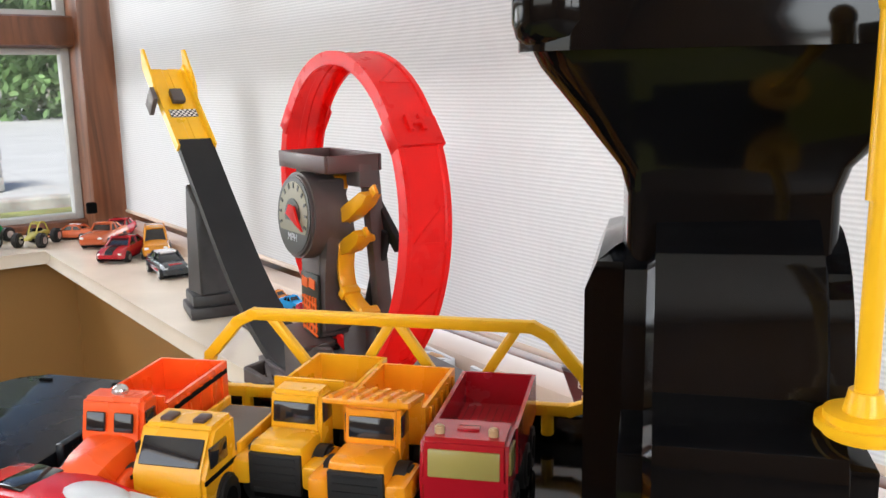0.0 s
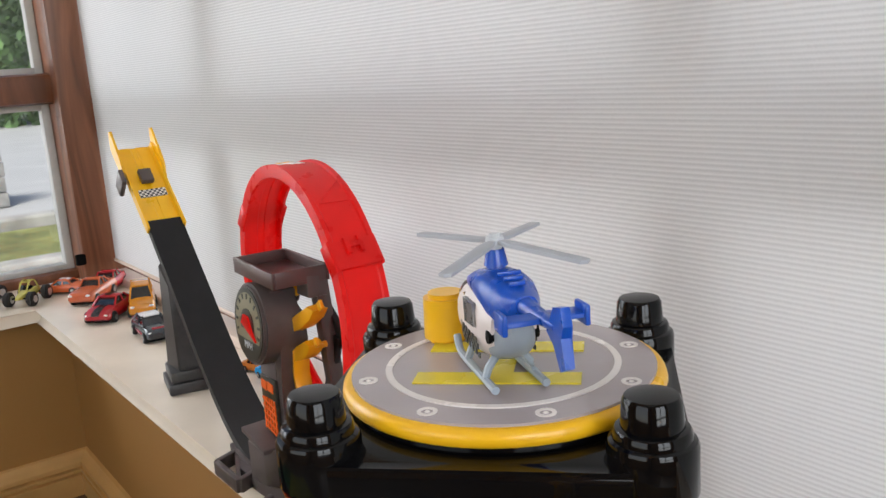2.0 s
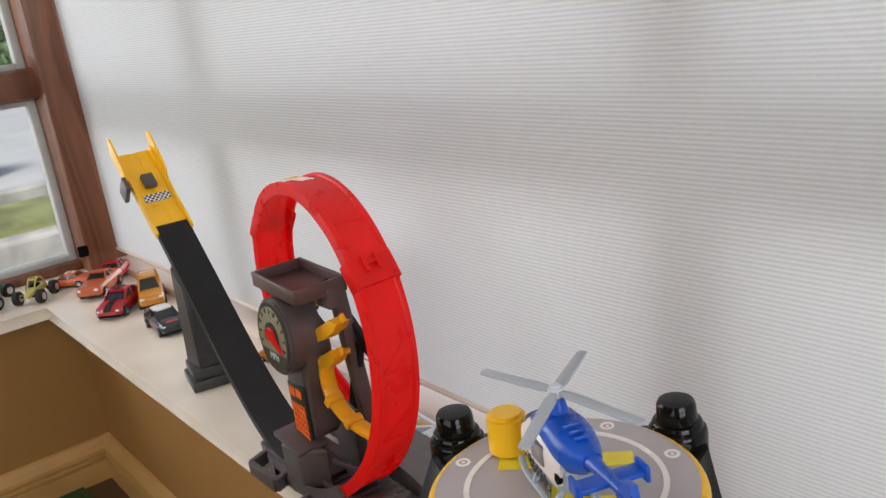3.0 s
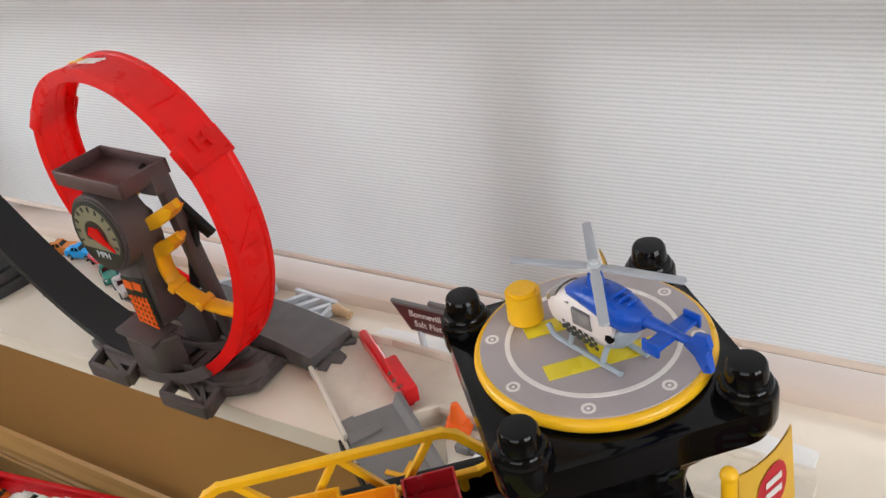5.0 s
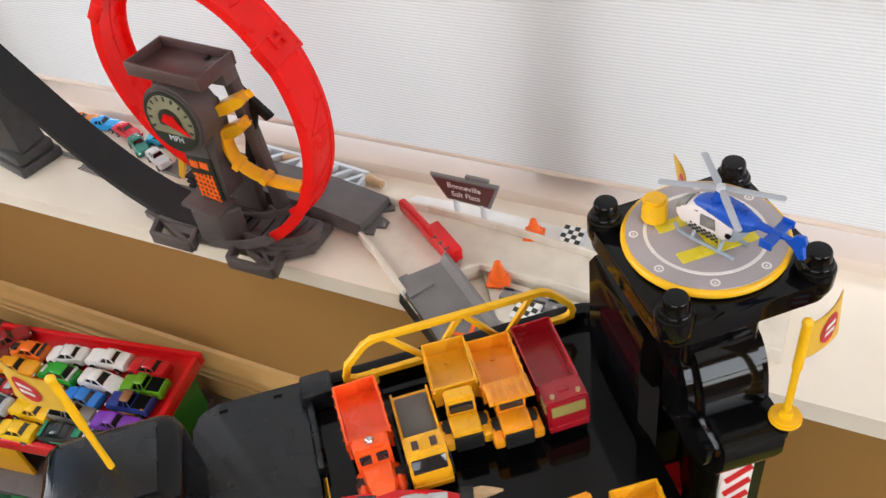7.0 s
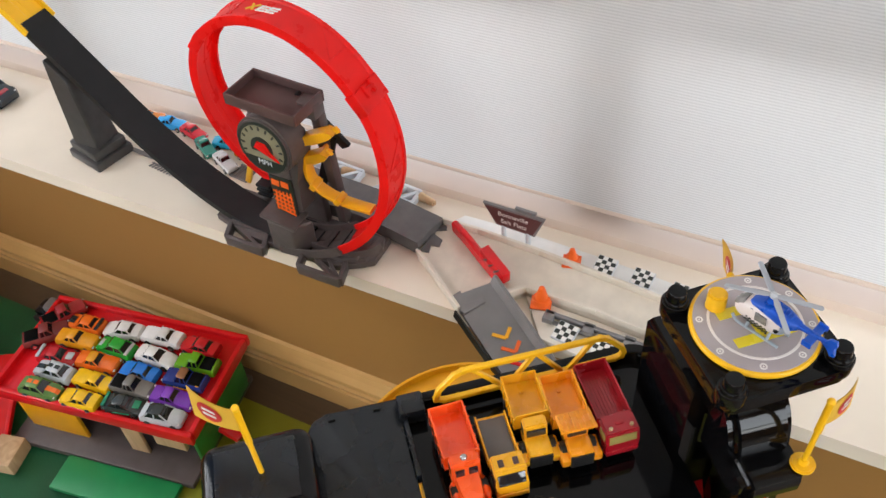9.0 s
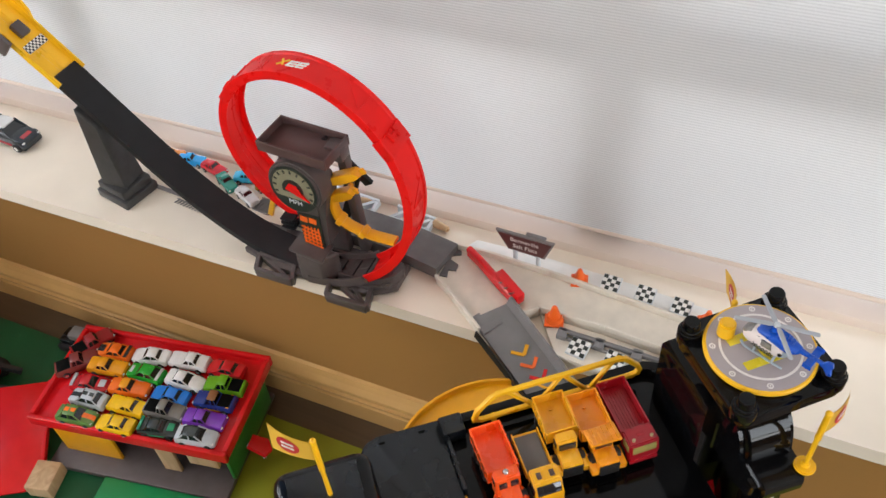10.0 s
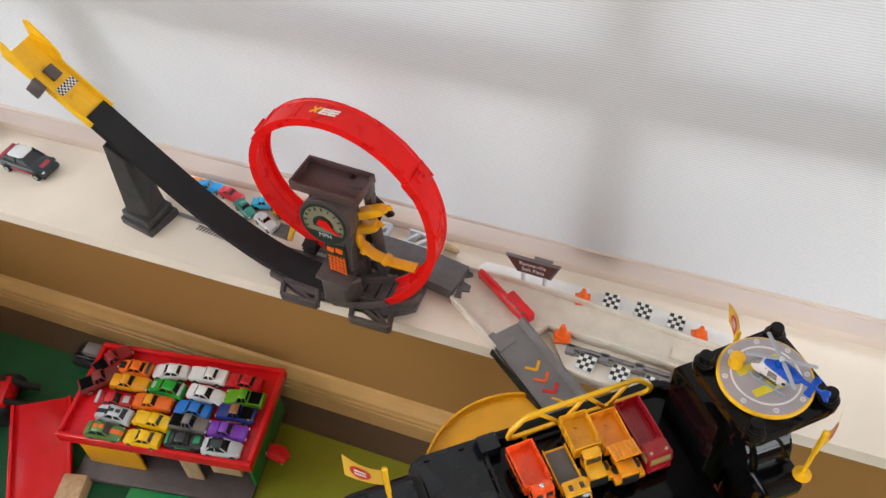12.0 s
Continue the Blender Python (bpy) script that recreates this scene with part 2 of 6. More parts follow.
def tube(bm, pts, r, seg=8, closed=False):
    pts = [Vector(p) for p in pts]
    frames = []
    for i, p in enumerate(pts):
        if closed:
            d = pts[(i + 1) % len(pts)] - pts[i - 1]
        else:
            d = pts[min(i + 1, len(pts) - 1)] - pts[max(i - 1, 0)]
        d.normalize()
        ref = Vector((0, 0, 1)) if abs(d.z) < 0.9 else Vector((0, 1, 0))
        a = d.cross(ref).normalized()
        frames.append((p, a, a.cross(d)))
    return sweep(bm, frames, [(r * math.cos(2 * math.pi * k / seg), r * math.sin(2 * math.pi * k / seg)) for k in range(seg)], closed)


def lathe(bm, c, prof, seg=24):
    """A profile of (radius, z) turned about the upright through c."""
    fr = [(c, (math.cos(2 * math.pi * k / seg), math.sin(2 * math.pi * k / seg), 0), (0, 0, 1)) for k in range(seg)]
    rings = [[bm.verts.new(Vector(o) + Vector(a) * r + Vector(b) * z) for r, z in prof] for o, a, b in fr]
    for i in range(seg):
        r0, r1 = rings[i], rings[(i + 1) % seg]
        for j in range(len(prof) - 1):
            bm.faces.new((r0[j], r1[j], r1[j + 1], r0[j + 1]))
    bm.faces.new([r[0] for r in rings][::-1])
    bm.faces.new([r[-1] for r in rings])
    return bm


def smooth_path(pts, n):
    """Catmull-Rom through the points."""
    pts = [Vector(p) for p in pts]
    ext = [2 * pts[0] - pts[1], *pts, 2 * pts[-1] - pts[-2]]
    out = []
    for i in range(1, len(ext) - 2):
        p0, p1, p2, p3 = ext[i - 1:i + 3]
        for k in range(n):
            t = k / n
            out.append(0.5 * (2 * p1 + (p2 - p0) * t + (2 * p0 - 5 * p1 + 4 * p2 - p3) * t * t + (3 * p1 - p0 - 3 * p2 + p3) * t ** 3))
    out.append(pts[-1])
    return out


def loft(bm, stations, close=True):
    """stations: x, half width, bottom z, top z; a rounded body section."""
    rings = []
    for x, w, zb, zt in stations:
        h = zt - zb
        sec = [(-w * 0.9, zb), (-w, zb + 0.25 * h), (-w * 0.98, zb + 0.62 * h), (-w * 0.84, zb + 0.93 * h), (-w * 0.4, zt), (w * 0.4, zt), (w * 0.84, zb + 0.93 * h), (w * 0.98, zb + 0.62 * h), (w, zb + 0.25 * h), (w * 0.9, zb)]
        rings.append([bm.verts.new((x, y, z)) for y, z in sec])
    for r0, r1 in zip(rings, rings[1:]):
        for j in range(10):
            bm.faces.new((r0[j], r0[(j + 1) % 10], r1[(j + 1) % 10], r1[j]))
    bm.faces.new(rings[0][::-1])
    bm.faces.new(rings[-1])
    return bm


def words(body, size, material, parent, local, name="lettering", shear=0.0):
    cu = bpy.data.curves.new(name, "FONT")
    cu.body, cu.size, cu.extrude, cu.shear = body, size, 0.0002, shear
    cu.align_x, cu.align_y = "CENTER", "CENTER"
    tmp = bpy.data.objects.new(name, cu)
    scene.collection.objects.link(tmp)
    dg = bpy.context.evaluated_depsgraph_get()
    me = bpy.data.meshes.new_from_object(tmp.evaluated_get(dg))
    bpy.data.objects.remove(tmp)
    me.materials.clear()
    me.materials.append(material)
    ob = new(name, me)
    ob.parent = parent
    ob.matrix_basis = local
    return ob


def structure(name, bm, material, label, category, smooth=False):
    return tagged(part(name, bm, material, smooth=smooth), label, category, kind="structure")


# ---- room ----
FLOOR = 0.07
SILLZ = 0.45
CX = -1.10
WY = 0.05
structure("floor", box(bmesh.new(), (0.7, -1.4, FLOOR - 0.05), (3.9, 3.4, 0.1)), FLOORM, "wooden floor of the sun room", "floor")
structure("ceiling", box(bmesh.new(), (0.6, -1.4, 2.5), (4.4, 4.0, 0.1)), CEIL, "plain white ceiling", "ceiling")
structure("wall_north", box(bmesh.new(), (0.7, WY + 0.11, 0.213), (3.9, 0.22, 0.43)), WALL, "warm cream wall under the window sill", "wall")
structure("wall_west", box(bmesh.new(), (CX - WY - 0.1, -1.5, 0.213), (0.2, 3.1, 0.43)), WALL, "warm cream wall under the side window", "wall")
bm = bmesh.new()
box(bm, (0.7, 0.245, 2.25), (4.4, 0.15, 0.45))
structure("wall_north_lintel", bm, WALL, "cream wall over the blind", "wall")
structure("wall_west_lintel", box(bmesh.new(), (-1.34, -1.45, 2.25), (0.15, 3.24, 0.45)), WALL, "cream wall over the side window", "wall")
structure("wall_west_end", box(bmesh.new(), (-1.34, -2.5, 1.23), (0.15, 1.1, 1.6)), WALL, "cream wall beside the side window", "wall")
bm = bmesh.new()
box(bm, (2.7, -1.4, 0.265), (0.15, 3.4, 0.53))
box(bm, (2.7, -1.4, 2.25), (0.15, 3.4, 0.45))
box(bm, (2.7, 0.05, 1.278), (0.15, 0.4, 1.495))
box(bm, (2.7, -2.45, 1.278), (0.15, 1.3, 1.495))
structure("wall_east", bm, WALL, "cream end wall with a window opening", "wall")
win3 = thing("window_3", pose(0, 0, 0), "brown timber window in the end wall", "window", kind="structure")
for y in (-0.185, -0.975, -1.765):
    part("post", box(bmesh.new(), (2.7, y, 1.278), (0.08, 0.07, 1.49), bevel=0.005), BROWN, win3)
for z in (0.565, 0.9, 1.99):
    part("rail", box(bmesh.new(), (2.703, -0.975, z), (0.07, 1.51, 0.06), bevel=0.005), BROWN, win3)
# unseen back wall; its opening is added to hold the fill light
bm = bmesh.new()
box(bm, (-0.95, -3.1, 1.23), (0.7, 0.15, 2.5))
box(bm, (2.25, -3.1, 1.23), (0.8, 0.15, 2.5))
box(bm, (0.625, -3.1, 0.35), (2.45, 0.15, 0.75))
box(bm, (0.625, -3.1, 2.27), (2.45, 0.15, 0.45))
structure("wall_south", bm, WALL, "unseen cream wall with an opening added for fill light", "wall")


def sill():
    # bullnosed board round the corner, front edge at y = 0 and x = CX
    bm = bmesh.new()
    pts = [(CX, 0), (2.62, 0), (2.62, 0.18), (-1.37, 0.18), (-1.37, -3.0), (CX, -3.0)]
    prism(bm, pts, SILLZ - 0.022, SILLZ)
    edges = [e for e in bm.edges if all(abs(v.co.y) < 1e-4 or abs(v.co.x - CX) < 1e-4 for v in e.verts) and abs(e.verts[0].co.z - e.verts[1].co.z) < 1e-4]
    bmesh.ops.bevel(bm, geom=edges, offset=0.0095, segments=5, profile=0.5, affect="EDGES")
    return structure("window_sill", bm, SILL, "glossy cream bullnosed window sill running round the corner", "window sill", True)


sill()


def baseboard(name, axis, a, b, pos):
    # stepped moulding: plinth, two beads and a sloping top
    sec = [(0, 0), (0.022, 0), (0.022, 0.040), (0.014, 0.0425), (0.014, 0.0445), (0.021, 0.046), (0.021, 0.051), (0.013, 0.0535), (0.013, 0.0555), (0.019, 0.057), (0.018, 0.064), (0.011, 0.073), (0.006, 0.082), (0, 0.084)]
    bm = bmesh.new()
    if axis == "x":
        fr = [((t, pos, FLOOR), (0, -1, 0), (0, 0, 1)) for t in (a, b)]
    else:
        fr = [((pos, t, FLOOR), (1, 0, 0), (0, 0, 1)) for t in (a, b)]
    sweep(bm, fr, sec)
    return structure(name, bm, TRIM, "moulded varnished baseboard along the wall", "baseboard")


baseboard("baseboard_north", "x", CX - WY, 2.62, WY - 0.0005)
baseboard("baseboard_west", "y", WY, -3.0, CX - WY + 0.0005)

# window behind the blind
bm = bmesh.new()
sec = [(0, 0), (0, 0.011), (0.002, 0.015), (0.008, 0.0175), (0.035, 0.018), (0.035, 0)]
sweep(bm, [((x, 0.160, SILLZ - 0.002), (0, 1, 0), (0, 0, 1)) for x in (-1.235, 2.62)], sec)
structure("window_board", bm, STRIP, "pinkish painted board along the back of the sill", "window board", True)
win = thing("window_1", pose(0, 0, 0), "brown timber window behind the roller blind", "window", kind="structure")
for x in (-1.26, -0.63, 0.16, 0.92, 1.66, 2.4):
    part("mullion", box(bmesh.new(), (x, 0.232, 1.25), (0.08, 0.06, 1.56), bevel=0.004), BROWN, win)
for z, h in ((0.451, 0.02), (0.765, 0.085), (2.0, 0.06)):
    part("rail", box(bmesh.new(), (0.6, 0.232, z), (3.7, 0.05, h), bevel=0.004), BROWN, win)

bm = bmesh.new()
nx, nz = 60, 30
vs = [[bm.verts.new((-1.230 + 3.84 * i / nx, 0.176 + 0.0012 * math.sin(i * 0.55) + 0.0008 * math.sin(i * 0.21 + k * 0.3), 0.485 + 1.569 * k / nz)) for k in range(nz + 1)] for i in range(nx + 1)]
for i in range(nx):
    for k in range(nz):
        bm.faces.new((vs[i][k], vs[i + 1][k], vs[i + 1][k + 1], vs[i][k + 1]))
blind = thing("roller_blind", pose(0, 0, 0), "white ribbed translucent roller blind drawn down over the window", "blind")
part("cloth", bm, BLIND, blind)
bm = bmesh.new()
tube(bm, [(-1.228, 0.176, 0.4870), (2.61, 0.176, 0.4870)], 0.0035, 10)
part("hem_bar", bm, STRIP, blind, "pale hem bar")
bm = bmesh.new()
tube(bm, [(-1.22, 0.184, 2.06), (2.6, 0.184, 2.06)], 0.02, 14)
part("roller", bm, WHITE, blind, "white roller tube")

# side window
win2 = thing("window_2", pose(0, 0, 0), "brown timber side window looking onto the garden", "window", kind="structure")
for y, w in ((0.172, 0.11), (-0.75, 0.09), (-1.75, 0.12)):
    part("post", box(bmesh.new(), (-1.298, y, 1.24), (0.125, w, 1.6), bevel=0.006), BROWN, win2)
part("transom", box(bmesh.new(), (-1.31, -0.85, 0.829), (0.085, 1.96, 0.058), bevel=0.012), BROWN, win2)
part("bottom_rail", box(bmesh.new(), (-1.323, -0.85, 0.459), (0.06, 1.96, 0.02), bevel=0.006), BROWN, win2)
part("top_rail", box(bmesh.new(), (-1.313, -0.85, 2.0), (0.08, 1.9, 0.06), bevel=0.006), BROWN, win2)
for y0, y1, z0, z1 in ((-0.705, 0.117, 0.468, 0.800), (-0.705, 0.117, 0.858, 1.97), (-1.69, -0.795, 0.468, 0.800), (-1.69, -0.795, 0.858, 1.97)):
    bm = bmesh.new()
    for y in (y0 + 0.008, y1 - 0.008):
        box(bm, (-1.33, y, (z0 + z1) / 2), (0.03, 0.016, z1 - z0), bevel=0.002)
    for z in (z0 + 0.006, z1 - 0.006):
        box(bm, (-1.33, (y0 + y1) / 2, z), (0.03, y1 - y0 - 0.03, 0.012), bevel=0.002)
    pn = part("pane", box(bmesh.new(), (-1.335, (y0 + y1) / 2, (z0 + z1) / 2), (0.004, y1 - y0 - 0.02, z1 - z0 - 0.02)), PANE, win2)
    pn.visible_shadow = False
    part("glazing_bead", bm, BEAD, pn, "grey glazing bead")
for z in (0.497,):
    part("hinge", box(bmesh.new(), (-1.24, 0.113, z), (0.01, 0.02, 0.022), bevel=0.003), DARK, win2, "small dark hinge")

# ---- garden outside ----
bm = bmesh.new()
box(bm, (0, 0, -0.35), (160, 160, 0.5))
structure("ground", bm, ASPH, "pale worn asphalt yard outside the window", "ground")
for i, (x, w) in enumerate(((-4.9, 1.5),)):
    structure("grass_verge", box(bmesh.new(), (x, 0, -0.09), (w, 60, 0.06)), GRASS, "strip of rough grass beside the yard", "grass")
for x in (-4.05, -5.75):
    structure("kerb", box(bmesh.new(), (x, 0, -0.06), (0.16, 60, 0.16), bevel=0.02), STONE, "grey concrete kerb along the grass", "kerb")
rng = random.Random(5)


def leaf_mass(name, cx, cy, sx, sy, sz, n, size, label, category):
    ob = thing(name, pose(cx, cy, -0.1), label, category)
    bm = bmesh.new()
    bm.free()
    for i in range(7):
        y = (i - 3) * sy / 4
        bm = bmesh.new()
        tube(bm, [(0, y, 0), (rng.uniform(-0.2, 0.2), y + 0.1, sz * 0.4), (rng.uniform(-0.4, 0.4), y + rng.uniform(-0.4, 0.4), sz * 0.8)], 0.06, 6)
        part("trunk", bm, BARK, ob)
    verts, faces = [], []
    for i in range(n):
        y = rng.uniform(-sy, sy)
        top = sz * (0.8 + 0.25 * noise.noise((y * 0.4, cx, 0)))
        p = Vector((rng.gauss(0, sx * 0.45), y, rng.uniform(0.0, 1.0) ** 0.8 * top))
        a = Vector((rng.gauss(0, 1), rng.gauss(0, 1), rng.gauss(0, 1))).normalized()
        b = a.orthogonal().normalized()
        s = size * rng.uniform(0.6, 1.4)
        k = len(verts)
        verts += [p - a * s, p + b * s * 0.5, p + a * s, p - b * s * 0.5]
        faces.append((k, k + 1, k + 2, k + 3))
    me = bpy.data.meshes.new("crown")
    me.from_pydata([tuple(v) for v in verts], [], faces)
    me.materials.append(LEAF)
    cr = new("crown", me)
    cr.parent = ob
    tagged(cr, kind="stuff")
    return ob


leaf_mass("hedge", -26, 16, 2.2, 16, 9.0, 95000, 0.15, "tall green leafy hedge across the yard", "hedge")
bm = bmesh.new()
for k in range(6):
    box(bm, (0, 0, 0.11 + 0.2 * k), (0.62 + 0.03 * (k % 2), 0.66 - 0.03 * (k % 2), 0.19), bevel=0.02)
box(bm, (0, 0, 1.26), (0.78, 0.8, 0.12), bevel=0.02)
pier = tagged(part("gate_pier", bm, STONE, smooth=True, local=pose(-7.45, 0.80, -0.1) @ Matrix.Scale(0.62, 4)), "grey stone gate pier with a flat cap", "gate pier")

# ---- play mats ----
tagged(part("play_mat", box(bmesh.new(), (-0.73, -0.875, FLOOR + 0.003), (0.80, 1.7, 0.006), bevel=0.002), DGREEN), "dark green play mat lying on the floor", "play mat")
tagged(part("play_mat", box(bmesh.new(), (0.215, -0.875, FLOOR + 0.004), (1.088, 1.7, 0.008), bevel=0.002), LGREEN), "lime green play mat lying on the floor", "play mat")
MAT = FLOOR + 0.008


# ---- loop stunt track ----
def track_section(w, lip, thick):
    # channel section: a across, b up; floor with two raised lips and a shallow groove
    h = w / 2
    return [(-h, -thick), (h, -thick), (h, lip), (h - 0.0025, lip), (h - 0.0035, 0), (0.004, 0), (0.003, -0.001), (-0.003, -0.001), (-0.004, 0), (-h + 0.0035, 0), (-h + 0.0025, lip), (-h, lip)]


def path_frames(path, up_hint, across_hint):
    fr = []
    for i, p in enumerate(path):
        d = (path[min(i + 1, len(path) - 1)] - path[max(i - 1, 0)]).normalized()
        a = Vector(across_hint)
        a = (a - d * a.dot(d)).normalized()
        fr.append((p, a, d.cross(a) * up_hint))
    return fr


stunt = thing("stunt_track", pose(0, 0, 0), "red loop stunt track with black launch ramp on the sill", "toy track")
PX, PZ, PR = -0.157, 0.6045, 0.1425
loop_pts = []
for k in range(97):
    f = 0.085 + 0.885 * k / 96
    an = -math.pi / 2 + 2 * math.pi * f
    loop_pts.append(Vector((PX + (PR * 0.95) * math.cos(an), 0.0135 + 0.083 * f, PZ + PR * math.sin(an))))
frames = []
for i, p in enumerate(loop_pts):
    f = 0.085 + 0.885 * i / 96
    an = -math.pi / 2 + 2 * math.pi * f
    frames.append((p, (0, 1, 0), (-math.cos(an), 0, -math.sin(an))))
loop = part("loop", sweep(bmesh.new(), frames, [(-0.0203, -0.0046), (-0.0162, -0.0046), (-0.015, -0.003), (0.015, -0.003), (0.0162, -0.0046), (0.0203, -0.0046), (0.0203, 0.0065), (0.0178, 0.0065), (0.0168, 0), (0.004, 0), (0.003, -0.001), (-0.003, -0.001), (-0.004, 0), (-0.0168, 0), (-0.0178, 0.0065), (-0.0203, 0.0065)]), RED, stunt, "shiny red plastic loop")
# clips that join the loop's segments
for f in (0.347, 0.644):
    an = -math.pi / 2 + 2 * math.pi * f
    m = Matrix.Translation((PX + PR * 0.95 * math.cos(an), 0.0135 + 0.083 * f, PZ + PR * math.sin(an))) @ Matrix.Rotation(-an, 4, "Y")
    bm = bmesh.new()
    box(bm, (0.0032, 0, 0), (0.0045, 0.0405, 0.024), bevel=0.0012)
    box(bm, (-0.001, 0.0204, 0), (0.0135, 0.0028, 0.026), bevel=0.001)
    box(bm, (-0.001, -0.0204, 0), (0.0135, 0.0028, 0.026), bevel=0.001)
    box(bm, (0.007, 0.006, 0.006), (0.004, 0.004, 0.014), bevel=0.0006)
    box(bm, (0.007, -0.006, 0.006), (0.004, 0.004, 0.014), bevel=0.0006)
    box(bm, (0.007, 0, 0.006), (0.004, 0.012, 0.004), bevel=0.0006)
    part("clip", bm, RED, loop, "red joining clip", local=m)
# raised triangular ribs on the outside of the loop
for f in (0.13, 0.2, 0.27, 0.42, 0.57, 0.73, 0.82):
    an = -math.pi / 2 + 2 * math.pi * f
    m = Matrix.Translation((PX + PR * 0.95 * math.cos(an), 0.0135 + 0.083 * f, PZ + PR * math.sin(an))) @ Matrix.Rotation(-an, 4, "Y")
    bm = bmesh.new()
    bar(bm, (0.0032, -0.0145, -0.014), (0.0032, 0.0145, 0.012), 0.0009, 0.0007, (1, 0, 0))
    bar(bm, (0.0032, -0.0145, -0.014), (0.0032, 0.0145, -0.016), 0.0009, 0.0007, (1, 0, 0))
    part("rib", bm, RED, loop, local=m)
# printed badge on top of the loop, as plain slanted bars
an = radians(92)
m = Matrix.Translation((PX + PR * 0.95 * math.cos(an), 0.0135 + 0.083 * 0.505, PZ + PR * math.sin(an))) @ Matrix.Rotation(math.pi / 2 - an, 4, "Y")
for k, mt in enumerate((YEL, WHITE, WHITE)):
    bm = bmesh.new()
    x0 = -0.016 + 0.012 * k
    if k == 0:
        bar(bm, (x0 - 0.006, -0.005, 0.0036), (x0 + 0.006, 0.006, 0.0036), 0.0028, 0.0006)
        bar(bm, (x0 - 0.003, 0.006, 0.0038), (x0 + 0.002, -0.005, 0.0038), 0.0026, 0.0006)
    else:
        bar(bm, (x0 - 0.004, 0.004, 0.0036), (x0 + 0.007, 0.004, 0.0036), 0.0024, 0.0006)
        bar(bm, (x0 - 0.005, 0.0, 0.0036), (x0 + 0.006, 0.0, 0.0036), 0.0022, 0.0006)
        bar(bm, (x0 - 0.006, -0.004, 0.0036), (x0 + 0.004, -0.004, 0.0036), 0.0024, 0.0006)
        bar(bm, (x0 - 0.006, -0.005, 0.0036), (x0 - 0.002, 0.005, 0.0036), 0.0024, 0.0008)
    part("badge", bm, mt, loop, "printed slanted badge", local=m)

# launch ramp: black channel bending down to the loop
ramp_pts = smooth_path([(-0.532, 0.056, 0.660), (-0.456, 0.053, 0.584), (-0.386, 0.047, 0.526), (-0.311, 0.038, 0.485), (-0.243, 0.029, 0.4665), (-0.185, 0.024, 0.4635), (-0.145, 0.021, 0.4645)], 8)
ramp = part("launch_ramp", sweep(bmesh.new(), path_frames(ramp_pts, -1, (0, 1, 0)), track_section(0.043, 0.006, 0.003)), TRACKB, stunt, "matt black launch ramp")


def on_ramp(i):
    p, a, b = path_frames(ramp_pts, -1, (0, 1, 0))[i]
    d = Vector(a).cross(Vector(b))
    m = Matrix((d, a, b)).transposed().to_4x4()
    m.translation = p
    return m


for i, w in ((2, 0.014), (18, 0.014)):
    part("slot", box(bmesh.new(), (0, 0, 0.0004), (0.005, w, 0.0008), bevel=0.0002), DARK, ramp, "dark slot", local=on_ramp(i))
for y in (-0.009, 0.009):
    part("slot", box(bmesh.new(), (0, y, 0.0004), (0.005, 0.004, 0.0008), bevel=0.0002), DARK, ramp, "dark slot", local=on_ramp(4))
part("seam", box(bmesh.new(), (0, 0, 0.0003), (0.0012, 0.042, 0.0008)), DARK, ramp, "dark seam", local=on_ramp(16))
part("latch", box(bmesh.new(), (0, 0.0, 0.001), (0.003, 0.01, 0.002), bevel=0.0004), YEL, ramp, "small yellow latch", local=on_ramp(1))
# yellow start gate at the ramp's head
head = [Vector((-0.523, 0.0555, 0.6505)), Vector((-0.566, 0.056, 0.6935)), Vector((-0.591, 0.0565, 0.719)), Vector((-0.619, 0.057, 0.746))]
gate = part("start_chute", sweep(bmesh.new(), path_frames(head, -1, (0, 1, 0)), track_section(0.048, 0.008, 0.003)), YEL, stunt, "yellow start chute")
hd = (head[3] - head[0]).normalized()
ha = Vector((0, 1, 0))
hm = Matrix((hd, ha, hd.cross(ha) * -1 * -1)).transposed().to_4x4()
hn = Vector((0, 1, 0)).cross(hd) * -1
if hn.z < 0:
    hn = -hn
hm = Matrix((hd, Vector((0, 1, 0)), hn)).transposed().to_4x4()
hm.translation = head[0]
for y in (-0.026, 0.026):
    bm = bmesh.new()
    prism(bm, [(0.08, 0.0), (0.092, 0.012), (0.105, 0.016), (0.148, 0.021), (0.152, 0.016), (0.135, 0.0)], -0.0015, 0.0015)
    part("fin", bm, YEL, gate, "yellow side fin", local=hm @ Matrix.Translation((0, y, 0)) @ Matrix.Rotation(math.pi / 2, 4, "X"))
for y in (-0.03, 0.0):
    bm = bmesh.new()
    box(bm, (0.082, y, 0.006 if y == 0 else -0.002), (0.02, 0.016 if y == 0 else 0.006, 0.008 if y == 0 else 0.03), bevel=0.0015)
    part("trigger", bm, GREYB, gate, "grey trigger lever", local=hm)
part("check_strip", box(bmesh.new(), (0.058, 0.002, 0.0006), (0.012, 0.034, 0.0012)), CHECKS, gate, "black and white check strip", local=hm)

